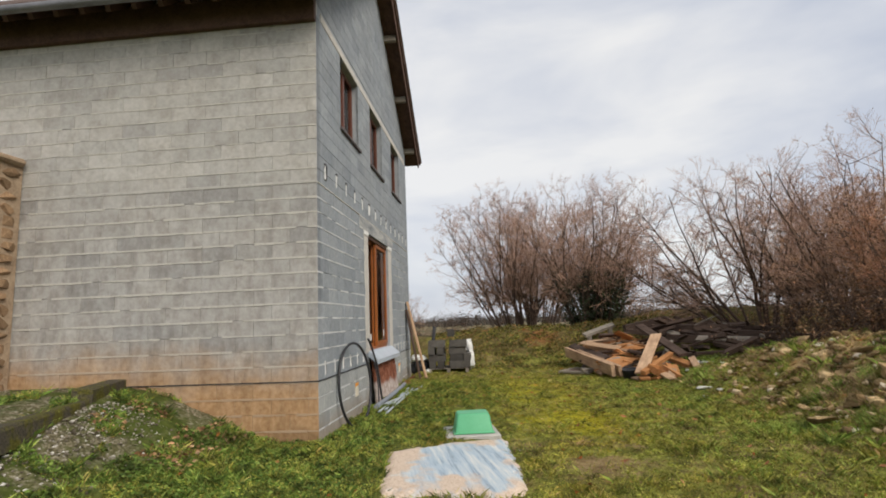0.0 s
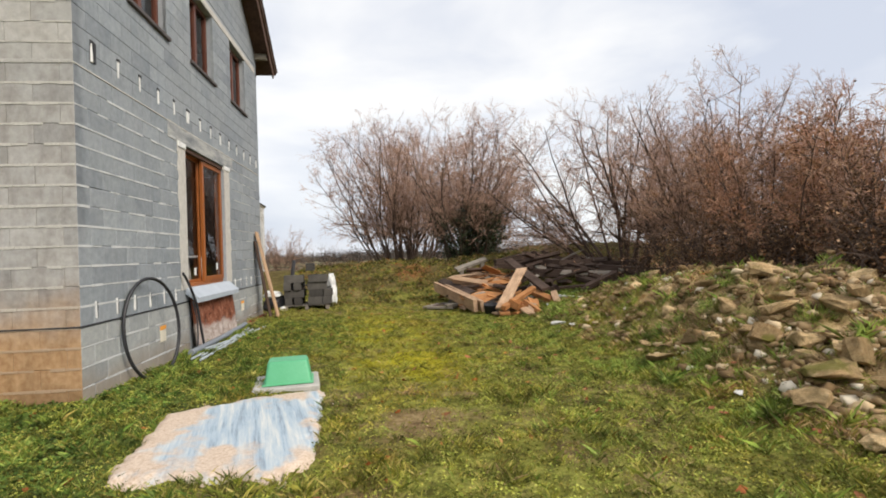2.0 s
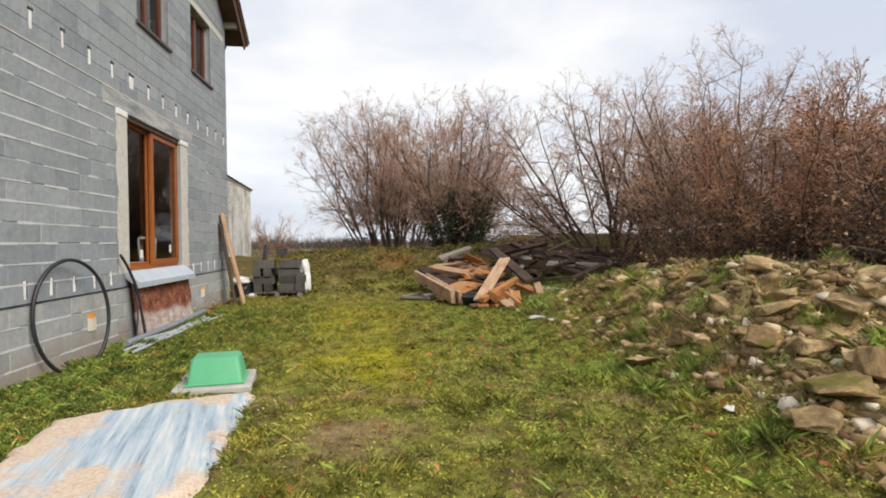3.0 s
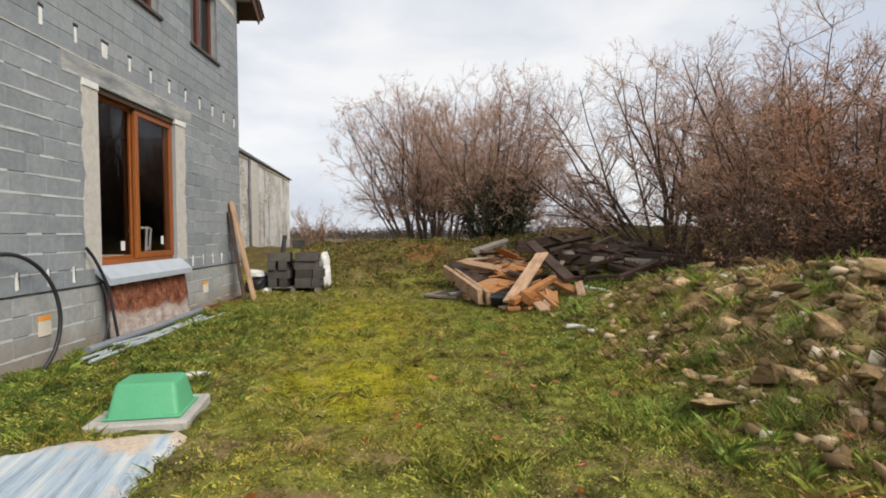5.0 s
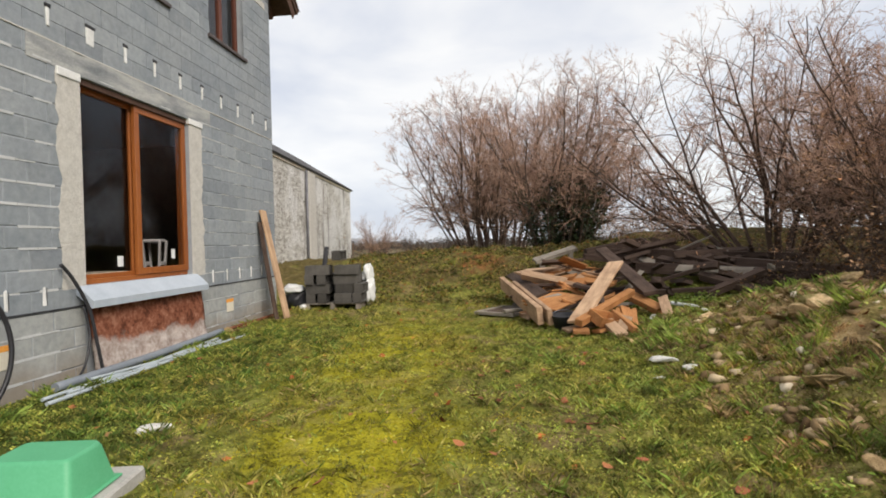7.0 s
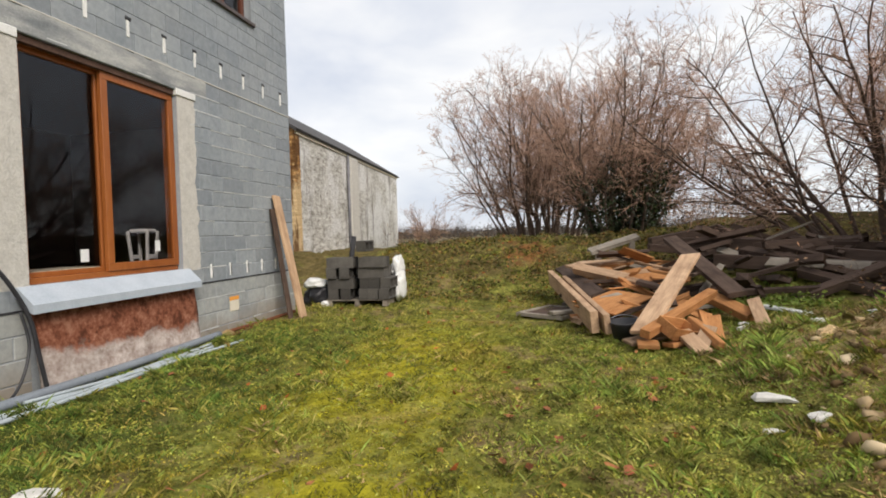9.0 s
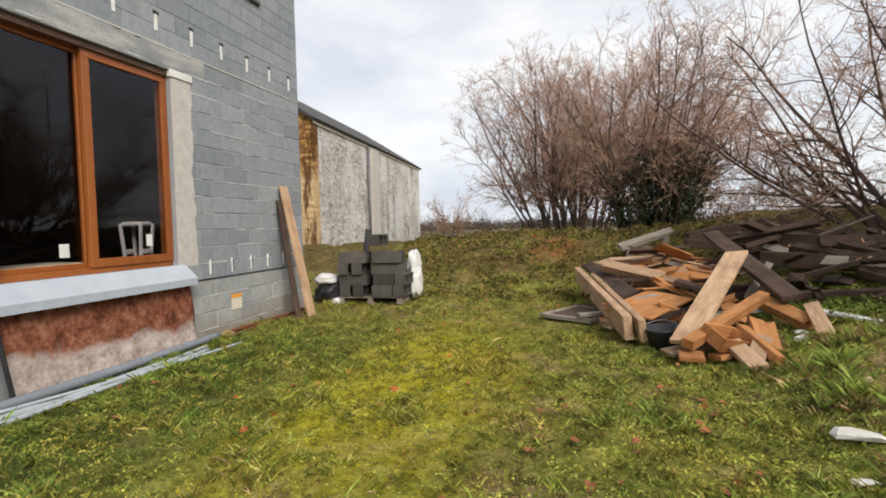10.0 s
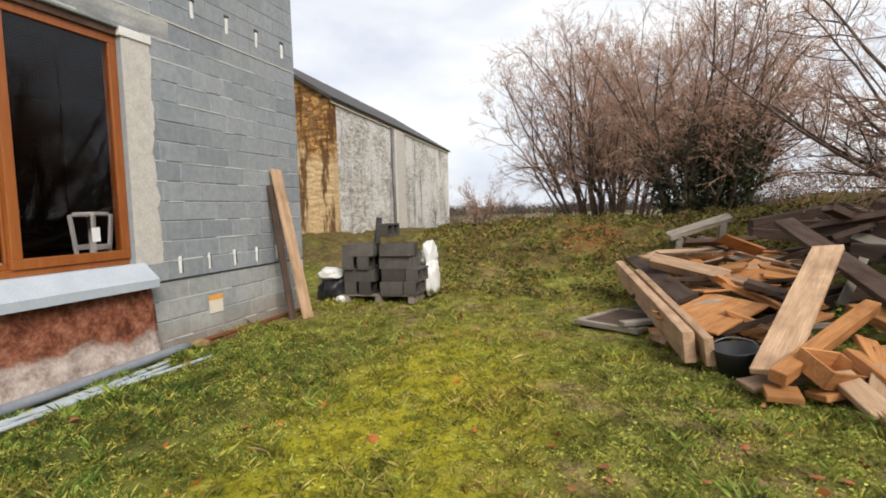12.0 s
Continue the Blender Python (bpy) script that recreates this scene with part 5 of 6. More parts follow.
drawer = thing("drawer", "broken orange wooden drawer lying in the pile", "drawer", at=pose(5.95, 5.36, 0.18, 24, 12, 36) @ Matrix.Scale(0.72, 4))
for n_, a in (("front_panel", (0.56, 0.025, 0.2, 0, -0.19)), ("back_panel", (0.56, 0.025, 0.2, 0, 0.19)), ("side_panel", (0.025, 0.36, 0.2, -0.27, 0)), ("side_panel", (0.025, 0.36, 0.2, 0.27, 0))):
    part(n_, box(a[0], a[1], a[2], pose(a[3], a[4], 0), 0.004), M_FRESH, drawer)
part("bottom_panel", box(0.52, 0.36, 0.015, pose(0, 0, -0.09)), M_FRESH, drawer)

bucket = thing("bucket", "black rubber builder's bucket by the beams", "bucket", at=pose(5.46, 5.86, -0.11, 4, -5, 0))
bm = bmesh.new()
prof = [(0.13, 0.0), (0.175, 0.28), (0.185, 0.30), (0.172, 0.30), (0.125, 0.02), (0.0, 0.02)]
rings = [[bm.verts.new((q * math.cos(a), q * math.sin(a), z)) for a in [i * math.pi / 12 for i in range(24)]] for q, z in prof[:-1]]
for a, b in zip(rings, rings[1:]):
    for i in range(24):
        bm.faces.new((a[i], a[(i + 1) % 24], b[(i + 1) % 24], b[i])).smooth = True
bm.faces.new(rings[-1])
bm.faces.new(rings[0][::-1])
part("shell", bm, M_BLACK, bucket)
part("handle", sweep([(0.18, 0, 0.28), (0.15, 0.12, 0.31), (0, 0.19, 0.33), (-0.15, 0.12, 0.31), (-0.18, 0, 0.28)], 0.006, 6), M_ZINC, bucket, "thin wire handle")

# planks leaning on the wall
timber("leaning_plank", "pale pine plank leaning on the gable wall", (0.52, 7.13, -0.02), (0.05, 7.22, 2.02), 0.21, 0.045, M_PINE, 12, "leaning planks")
timber("leaning_plank", "thin dark plank leaning on the gable wall", (0.38, 6.98, -0.02), (0.04, 7.10, 1.80), 0.10, 0.03, M_OLD, 0, "leaning planks")


# ---- block stack, bags ----
def hollow_block(seed):
    """A hollow concrete block, 0.5 by 0.2 by 0.2, cavities open along z."""
    bm = bmesh.new()
    for y in (-0.085, 0.085):
        box(0.494, 0.03, 0.19, pose(0, y, 0), 0.003, bm)
    for x in (-0.232, 0.0, 0.232):
        box(0.03, 0.14, 0.188, pose(x, 0, 0), 0, bm)
    box(0.46, 0.15, 0.02, pose(0, 0, -0.06), 0, bm)
    return to_mesh("block", bm, M_STACK)


M_STACK = simple("dark_damp_block", (0.05, 0.046, 0.042), (0.125, 0.117, 0.106), 5, 0.95, fine=80, vary=0.45, bump=0.5)
HOLLOW = hollow_block(1)
pallet = thing("pallet", "worn wooden pallet under concrete blocks", "pallet", at=pose(0.98, 8.78, gh(0.98, 8.78) + 0.005, 0, 0, 4))
for i in range(5):
    part("deck_board", box(1.2, 0.12, 0.022, pose(0, -0.42 + 0.21 * i, 0.115), 0.003), M_GREYWOOD, pallet)
for i in range(3):
    part("bearer", box(0.09, 0.98, 0.085, pose(-0.53 + 0.53 * i, 0, 0.06), 0.004), M_GREYWOOD, pallet)
    part("base_board", box(0.1, 0.98, 0.018, pose(-0.53 + 0.53 * i, 0, 0.009), 0.003), M_GREYWOOD, pallet)
base_z = gh(0.98, 8.78) + 0.131
stack_m = pose(0.98, 8.78, base_z, 0, 0, 4)
r = random.Random(5)


def stacked(u, v, w, turn, label="dark hollow concrete block stacked on a pallet"):
    """A block in the stack: 'long' lies along the pallet, 'end' shows its hollow end."""
    at = {"long": pose(u, v, w, 0, 0, r.uniform(-2, 2)), "end": pose(u, v, w, 90, 0, 90 + r.uniform(-3, 3))}[turn]
    tagged(part("concrete_block", HOLLOW, at=stack_m @ at), label, "block", "block stack")


for c, (west, east) in enumerate((("end", "end"), ("long", "end"), ("end", "long"), ("long", "long"))):
    w = 0.10 + 0.197 * c
    for v in (-0.24, 0.26):
        if c == 3 and v > 0:
            continue
        for u0, turn in ((-0.57, west), (0.02 + 0.03 * (c % 2), east)):
            jut = r.uniform(-0.05, 0.03)
            if turn == "long":
                for k in (0, 1):
                    stacked(u0 + 0.25, v - 0.12 + 0.21 * k + jut, w, "long")
            else:
                for k in (0, 1, 2) if u0 > -0.3 else (0, 1):
                    stacked(u0 + 0.10 + (0.205 if u0 > -0.3 else 0.26) * k + r.uniform(-0.01, 0.01), v + jut, w, "end")
stacked(0.10, -0.20, 0.99, "end", "single concrete block standing on top of the stack")


def sack(name, label, x, y, z, sx, sy, sz, seed, material):
    bm = bmesh.new()
    bmesh.ops.create_icosphere(bm, subdivisions=4, radius=1)
    for v in bm.verts:
        p = v.co.copy()
        k = 1 + 0.34 * noise.noise(p * 1.5 + Vector((seed, 0, 0))) + 0.14 * noise.noise(p * 5 + Vector((0, seed, 0)))
        sq = lambda q: math.copysign(abs(q) ** 0.9, q)
        v.co = Vector((sq(p.x) * sx, sq(p.y) * sy, sq(p.z) * sz)) * k
    for f in bm.faces:
        f.smooth = True
    return tagged(part(name, bm, material, at=pose(x, y, z)), label, "bag")


sack("white_sack", "white woven bag slumped beside the blocks", 1.64, 9.05, 0.30, 0.10, 0.24, 0.28, 3, M_BAG)
sack("white_sack", "white woven bag lying on another bag", 1.58, 9.12, 0.68, 0.10, 0.2, 0.22, 5, M_BAG)
sack("dark_sack", "black plastic bag beside the house corner", 0.14, 8.62, 0.17, 0.30, 0.3, 0.26, 8, M_BLACK)
sack("white_cloth", "crumpled white cloth over a black bag", 0.12, 8.50, 0.42, 0.24, 0.2, 0.10, 9, M_BAG)
sack("white_lump", "small white plastic pot on the grass", 0.42, 8.20, 0.05, 0.06, 0.06, 0.07, 10, M_WHITE)
tagged(part("black_post", sweep([(0.32, 9.5, -0.05), (0.52, 9.5, 1.30)], 0.055, 8, smooth_steps=1), M_DPC), "charred black post behind the blocks", "post")

# room seen through the window
stool = thing("stool", "white plastic step stool inside the room", "stool", at=pose(-0.62, 5.02, 0.9, 0, 0, 14) @ Matrix.Diagonal((0.75, 0.66, 1.12, 1)))
part("seat", box(0.30, 0.36, 0.04, pose(0, 0, 0.50), 0.012), M_WHITE, stool)
for sx_ in (-1, 1):
    for sy_ in (-1, 1):
        part("leg", box(0.04, 0.06, 0.50, pose(sx_ * 0.14, sy_ * 0.17, 0.25, -6 * sy_, 6 * sx_, 0), 0.006), M_WHITE, stool)
    part("rail", box(0.03, 0.34, 0.05, pose(sx_ * 0.15, 0, 0.2), 0.004), M_WHITE, stool)
tagged(part("plasterboard", box(0.5, 1.1, 0.16, pose(-0.6, 3.55, 0.98), 0.01), M_CREAM), "low stack of pale boards on the floor", "boards")

# old stone wall and kerb before the front wall
M_STUBMORTAR = simple("brown_lime_mortar", (0.22, 0.155, 0.10), (0.42, 0.32, 0.22), 5, 0.95, fine=40)
stone_wall = thing("wall_stub", "old rubble stone wall end against the house", "wall", kind="structure")
part("core", span(-6.4, -4.46, -0.72, -0.03, 0.3, 3.95), M_STUBMORTAR, stone_wall)
M_STUB = simple("brown_wall_stone", (0.13, 0.075, 0.04), (0.36, 0.24, 0.14), 4, 0.95, fine=30, vary=0.35, bump=0.6)
stub = [to_mesh("stone", hull(300 + i, 0.34, 0.16, 0.2, 16), M_STUB) for i in range(6)]
r = random.Random(12)
for j in range(20):
    for i in range(8):
        part("stone", stub[r.randrange(6)], None, stone_wall, at=pose(-4.60 - 0.3 * i + r.uniform(-0.08, 0.08) - (j % 2) * 0.13, -0.705, 0.42 + 0.18 * j + r.uniform(-0.03, 0.03), r.uniform(-20, 20), r.uniform(-20, 20), r.uniform(-12, 12)) @ Matrix.Diagonal((r.uniform(0.6, 1.1), 1, r.uniform(0.7, 1.1), 1)))
    for i in range(2):
        part("stone", stub[r.randrange(6)], None, stone_wall, at=pose(-4.475, -0.55 + 0.32 * i + r.uniform(-0.06, 0.06), 0.42 + 0.18 * j, r.uniform(-8, 8), r.uniform(-8, 8), 90))
part("coping", irregular(span(-6.4, -4.38, -0.8, -0.03, 3.95, 4.06, 0.03), 0.02, 6), M_STUBMORTAR, stone_wall)


def kerb_material():
    k = Nodes("mossy_concrete_kerb", 0.95, 0, 0.15)
    n, f = k.noise(4, 5, 0.65), k.noise(40, 4, 0.7)
    c = k.ramp(f, (0.3, (0.035, 0.03, 0.022)), (0.7, (0.11, 0.095, 0.072)))
    k.color(k.mix(k.range(n, 0.42, 0.58), c, k.ramp(f, (0.3, (0.035, 0.036, 0.007)), (0.7, (0.15, 0.14, 0.03))))).bump(f, 0.7, 0.012)
    return k.m


M_KERB = kerb_material()
for a, b, w, h in (((-2.72, -0.15), (-2.38, -1.2), 0.22, 0.24), ((-2.36, -1.25), (-1.75, -3.1), 0.24, 0.22), ((-1.74, -3.15), (-1.3, -5.0), 0.24, 0.2)):
    ln = math.hypot(b[0] - a[0], b[1] - a[1])
    zz = 0.5 * (gh(*a) + gh(*b)) + 0.02
    bm = irregular(box(ln, w, h, None, 0.02), 0.012, int(ln * 100))
    tagged(part("kerb", bm, M_KERB, at=pose((a[0] + b[0]) / 2, (a[1] + b[1]) / 2, zz, 0, 0, math.degrees(math.atan2(b[1] - a[1], b[0] - a[0])))), "mossy concrete kerb above the gravel slope", "kerb", "kerbs", "structure")

# ---- rubble ----
rubble = thing("rubble_heap", "heap of limestone rubble and earth with weeds", "rubble")
STONES = [to_mesh("stone", worn_stone(i, 1.0, random.Random(i).uniform(0.6, 0.95), random.Random(i + 50).uniform(0.22, 0.60)), M_RUBBLE) for i in range(16)]
r = random.Random(21)
BIG = [(6.62, 1.44, 0.42, 10), (7.25, 1.55, 0.58, 6), (6.72, 0.62, 0.26, 40), (7.34, 2.78, 0.40, 8), (8.3, 1.9, 0.5, 0), (7.15, -1.3, 0.52, -8), (7.5, -0.3, 0.48, 10), (6.9, -0.6, 0.40, 0),
       (7.9, 0.35, 0.74, 12), (7.4, 0.9, 0.45, 8), (7.8, -1.0, 0.5, -6), (7.1, 3.3, 0.30, 0), (8.0, 3.4, 0.4, 12), (7.6, 2.0, 0.36, -10)]
# layered slabs of a fallen wall at the near end of the heap
BIG += [(6.42, -1.95, 0.46, 2), (6.75, -1.75, 0.62, 4), (6.95, -2.2, 0.66, -4), (7.1, -1.65, 0.6, 6), (7.25, -2.6, 0.7, 3), (7.5, -1.9, 0.58, -6), (6.85, -3.0, 0.6, 5), (7.6, -2.9, 0.6, -4), (6.3, -2.7, 0.4, 0), (7.0, -1.2, 0.5, 8)]
for x, y, size, tilt in BIG:
    part("stone", STONES[r.randrange(16)], None, rubble, at=pose(x, y, gh(x, y) + 0.13 * size, 2 * tilt, tilt, r.uniform(0, 360)) @ Matrix.Scale(size * 0.66, 4))
count = 0
while count < 270:
    x, y = r.uniform(6.0, 9.4), r.uniform(-5.2, 5.0)
    dens = min(1, max(0.05, (x - 5.95) / 1.2)) * (1 if x < 8.4 else 0.5) * (1.0 if y < 0.5 else 0.6 if y < 2 else 0.45)
    if r.random() > dens or (x < 6.9 and y > 2.0):
        continue
    s = 0.10 + 0.22 * r.random() ** 1.9 + (0.08 if y < 0.0 and r.random() < 0.4 else 0)
    part("stone", STONES[r.randrange(16)], None, rubble, at=pose(x, y, gh(x, y) + s * 0.12, r.uniform(-28, 28), r.uniform(-28, 28), r.uniform(0, 360)) @ Matrix.Scale(s, 4))
    count += 1
vs, fs, base = [], [], 0
q = np.random.default_rng(8)
unit = []
for i in range(6):
    b_ = hull(500 + i, 1, 0.75, 0.5, 10, 0.7)
    bmesh.ops.triangulate(b_, faces=b_.faces[:])
    b_.verts.index_update()
    unit.append((np.array([v.co for v in b_.verts]), np.array([[v.index for v in f.verts] for f in b_.faces])))
    b_.free()


def pebbles(n, place, lo, hi):
    vs, fs, base = [], [], 0
    for _ in range(n):
        x, y = place()
        v, f = unit[q.integers(6)]
        a = q.uniform(0, 6.28)
        s = lo + (hi - lo) * q.random() ** 3
        rot = np.array([[np.cos(a), -np.sin(a), 0], [np.sin(a), np.cos(a), 0], [0, 0, 1]])
        e = q.normal(0, 0.45)
        rot = rot @ np.array([[1, 0, 0], [0, np.cos(e), -np.sin(e)], [0, np.sin(e), np.cos(e)]])
        vs.append(v @ rot.T * s + (x, y, gh(x, y) + 0.12 * s))
        fs.append(f + base)
        base += len(v)
    return np.concatenate(vs), np.concatenate(fs)


def gravel_material(name, c):
    k = Nodes(name, 0.95, 0, 0.15)
    k.color(k.ramp(k.island(), *c))
    return k.m


def on_heap():
    """A spot on the heap: stonier in patches and towards its high end."""
    while True:
        x, y = 6.2 + 2.8 * q.random() ** 0.8, q.uniform(-5.5, 4.6)
        if q.random() < np.clip((0.75 - 0.22 * y) * (0.35 + 1.3 * bumps(x, y, 0.9, 66)), 0.05, 1):
            return x, y


GRAVEL = gravel_material("mixed_gravel", [(0.0, (0.09, 0.054, 0.025)), (0.5, (0.33, 0.225, 0.115)), (0.85, (0.60, 0.46, 0.28)), (1.0, (0.72, 0.65, 0.52))])
SLOPE_GRAVEL = gravel_material("pale_gravel", [(0.0, (0.05, 0.04, 0.025)), (0.5, (0.19, 0.165, 0.125)), (0.85, (0.46, 0.43, 0.37)), (1.0, (0.72, 0.70, 0.66))])
v, f = pebbles(9500, on_heap, 0.025, 0.19)
ob = part("rubble_rest", fast_mesh("rubble_rest", v, f, GRAVEL), None, rubble)
ob["kind"] = "stuff"
v, f = pebbles(3200, lambda: (-2.2 + abs(q.normal(0, 0.42)), q.uniform(-4.2, -0.9)), 0.015, 0.055)
tagged(new("gravel", fast_mesh("gravel", v, f, SLOPE_GRAVEL)), "loose pale gravel on the slope", "gravel", kind="stuff")
v, f = pebbles(260, lambda: (q.uniform(0.5, 6.2), q.uniform(-5, 9)), 0.012, 0.035)
tagged(new("pebbles", fast_mesh("pebbles", v, f, GRAVEL)), "small pebbles strewn over the grass", "pebbles", kind="stuff")
M_PALE = simple("pale_limestone", (0.5, 0.48, 0.44), (0.76, 0.74, 0.7), 5, 0.9)
M_BRICKBIT = simple("red_tile_bits", (0.24, 0.075, 0.034), (0.40, 0.145, 0.07), 7, 0.9)
PALE_STONE = to_mesh("pale_stone", hull(900, 1, 0.6, 0.25, 16), M_PALE)
for x, y, s, a in ((1.85, 1.42, 0.34, 20), (6.27, 2.91, 0.26, 40), (6.15, 3.30, 0.36, -20), (5.97, 2.86, 0.16, 10), (6.2, -1.4, 0.17, 50), (6.33, -0.15, 0.16, 80), (7.3, 5.2, 0.3, 30), (7.7, 4.9, 0.35, 0), (6.9, 6.2, 0.25, 120)):
    tagged(part("pale_stone", PALE_STONE, at=pose(x, y, gh(x, y) + 0.03 * s + 0.01, 0, 0, a) @ Matrix.Scale(s, 4)), "pale flat stone lying in the grass", "stone", "pale stones")
BIT = to_mesh("tile_piece", hull(901, 1, 0.7, 0.2, 10), M_BRICKBIT)
r = random.Random(61)
BITS = [(5.47, 4.11), (5.6, 4.1), (4.45, 3.8), (5.87, -1.66), (6.5, -0.9), (5.2, 4.35), (5.35, 3.6), (4.9, 3.2), (4.6, 2.6), (5.0, 2.2), (5.5, 2.9), (5.7, 0.6), (4.4, 1.4), (5.3, 1.0), (6.15, -2.3), (5.5, -2.2), (0.9, 3.6), (1.2, 2.9), (2.1, 3.9)]
for x, y in BITS:
    s = r.uniform(0.06, 0.13)
    tagged(part("tile_piece", BIT, at=pose(x, y, gh(x, y) + 0.03, r.uniform(-20, 20), r.uniform(-20, 20), r.uniform(0, 360)) @ Matrix.Scale(s, 4)), "broken red clay tile piece in the grass", "tile piece", "broken tile pieces")


# ---- grass ----
M_BANK = leaf_material("bank_herbs", (0.04, 0.048, 0.010), (0.09, 0.105, 0.019), (0.19, 0.165, 0.042), (0.32, 0.19, 0.085))
def free(x, y):
    """Where grass may stand: off the house, the slabs and the gravel."""
    ok = ~((x < 0.03) & (y > -0.03))
    ok &= (inside(x, y, HULL) + 0.07 * bumps(x, y, 0.3, 84) < 0.02) | (((x - 1.95) / 0.42) ** 2 + ((y + 2.40) / 0.17) ** 2 < 1)
    ok &= ~((x > 1.70) & (x < 2.36) & (y > -0.1) & (y < 0.70))
    ok &= ~((x < -1.3) & (y > -3.7) & (bumps(x, y, 0.8, 85) > -0.12))
    return ok


def strew(n, seed, xr, yr, weight=None):
    g = np.random.default_rng(seed)
    x, y = g.uniform(*xr, n), g.uniform(*yr, n)
    keep = free(x, y)
    if weight is not None:
        keep &= g.random(n) < weight(x, y)
    return g, x[keep], y[keep]


def ragged(x, y, seed):
    return bumps(x, y, 1.1, seed) + 0.9 * bumps(x, y, 0.42, seed + 1) + 0.8 * bumps(x, y, 0.17, seed + 2)


def blades(n, seed, xr, yr, tall, wide, material, name, label, weight=None, bend=0.6):
    g, x, y = strew(n, seed, xr, yr, weight)
    z = height(x, y) - 0.004
    k = len(x)
    a = g.uniform(0, 6.28, k)
    h = tall * g.uniform(0.4, 1.3, k) * np.clip(0.8 + 1.5 * ragged(x, y, 71), 0.3, 1.9)
    w = wide * g.uniform(0.6, 1.3, k)
    la, lb = g.normal(0, bend, k) * h, g.normal(0, bend, k) * h
    c, s = np.cos(a) * w / 2, np.sin(a) * w / 2
    V = np.stack([np.stack([x - c, y - s, z], 1), np.stack([x + c, y + s, z], 1), np.stack([x + la * 0.4 + c * 0.7, y + lb * 0.4 + s * 0.7, z + h * 0.6], 1), np.stack([x + la, y + lb, z + h], 1)], 1).reshape(-1, 3)
    i = np.arange(k)[:, None] * 4
    F = np.concatenate([i + [0, 1, 2], i + [0, 2, 3]])
    ob = tagged(new(name, fast_mesh(name, V, F, material)), label, "grass", kind="stuff")
    return ob


def leaflets(n, seed, xr, yr, size, lift, material, name, label, category, weight=None):
    g, x, y = strew(n, seed, xr, yr, weight)
    pts = np.stack([x, y, height(x, y) + g.uniform(0.004, lift, len(x))], 1)
    v, f = cards(g, pts, size, 0.25)
    return tagged(new(name, fast_mesh(name, v, f, material)), label, category, kind="stuff")


def yellow(x, y):
    """Moss grows in two worn patches of the lawn."""
    a = 1.7 * np.exp(-(((x - 3.5) * 0.95) ** 2 + ((y - 1.15) * 0.62) ** 2) * 1.2)
    b = 0.55 * np.exp(-(((x - 2.9) * 0.85) ** 2 + ((y - 4.6) * 0.38) ** 2))
    return np.clip((a + b) * (0.55 + 1.0 * ragged(x, y, 51)), 0, 1)


def lush(x, y):
    side = np.clip(step(x, 3.7, 5.4) * (1 - step(x, 6.4, 7.4)) + step(1.2 - x, 0, 0.8) * (1 - step(y, 4.5, 6.5)), 0, 1)
    return np.clip(0.12 + side * (0.55 + 1.1 * ragged(x, y, 32)), 0, 1)


def worn(x, y):
    return np.exp(-(((x - 3.40) / 0.65) ** 2 + ((y + 1.22) / 0.42) ** 2) * 1.2)


def patchy(x, y):
    heap = step(x, 6.1, 7.0) * (1 - step(y, 4.0, 5.5))
    return np.clip(0.55 + 1.0 * ragged(x, y, 13) - 0.35 * heap, 0.06, 1) * (1 - 0.85 * worn(x, y)) * (1 - 0.85 * np.clip(yellow(x, y) * 1.6, 0, 1))


blades(420000, 1, (-3.5, 7.2), (-7.0, 5.5), 0.045, 0.0052, M_GRASS, "grass", "short rough yard grass", patchy)
blades(110000, 2, (-1.0, 9.0), (5.5, 14.0), 0.05, 0.009, M_GRASS, "grass", "short rough grass towards the bank", patchy)
blades(170000, 3, (-3.0, 7.2), (-6.8, 6.5), 0.055, 0.007, M_TUFT, "grass_tufts", "taller fresh green grass tufts", lambda x, y: lush(x, y) ** 2)
blades(110000, 4, (5.8, 9.6), (-6.0, 5.5), 0.04, 0.006, M_GRASS, "weeds", "straggling weeds among the rubble", patchy)
blades(260000, 12, (-3.2, 2.9), (-6.8, 7.0), 0.05, 0.007, M_SLOPE, "slope_grass", "lush dark green grass beside the house", lambda x, y: np.clip(step(2.9 - x, 0, 1.7) * (1 - step(y, 4.5, 7.0)) * (0.55 + 1.2 * ragged(x, y, 37)), 0, 1))
leaflets(120000, 13, (-3.2, 1.3), (-6.8, 2.0), 0.019, 0.05, M_SLOPE, "slope_clover", "dark green clover on the slope", "clover", lambda x, y: np.clip(step(1.2 - x, 0, 0.9) * (1 - step(y, 0.0, 2.0)) * (0.4 + 1.2 * ragged(x, y, 39)), 0, 1))
leaflets(800, 14, (-2.1, -0.8), (-1.8, -0.2), 0.03, 0.05, M_DRYLEAF, "slope_litter", "dry brown leaves on the gravel slope", "leaves")
blades(190000, 16, (6.0, 9.4), (-5.6, 6.0), 0.05, 0.006, M_STRAW, "straw", "dry straw-coloured grass on the rubble", lambda x, y: np.clip(0.25 + 1.6 * ragged(x, y, 111), 0.02, 1), 0.6)
blades(26000, 17, (2.4, 6.6), (-4.5, 6.0), 0.03, 0.006, M_STRAW, "straw", "dry straw bits in the lawn", lambda x, y: np.clip(1.5 * ragged(x, y, 121) - 0.1, 0, 1), 1.2)
blades(150000, 15, (5.9, 9.2), (-5.5, 5.8), 0.085, 0.0065, M_TUFT, "heap_tufts", "tall green tufts growing on the rubble", lambda x, y: np.clip(2.2 * (ragged(x, y, 97) - 0.42), 0, 1))
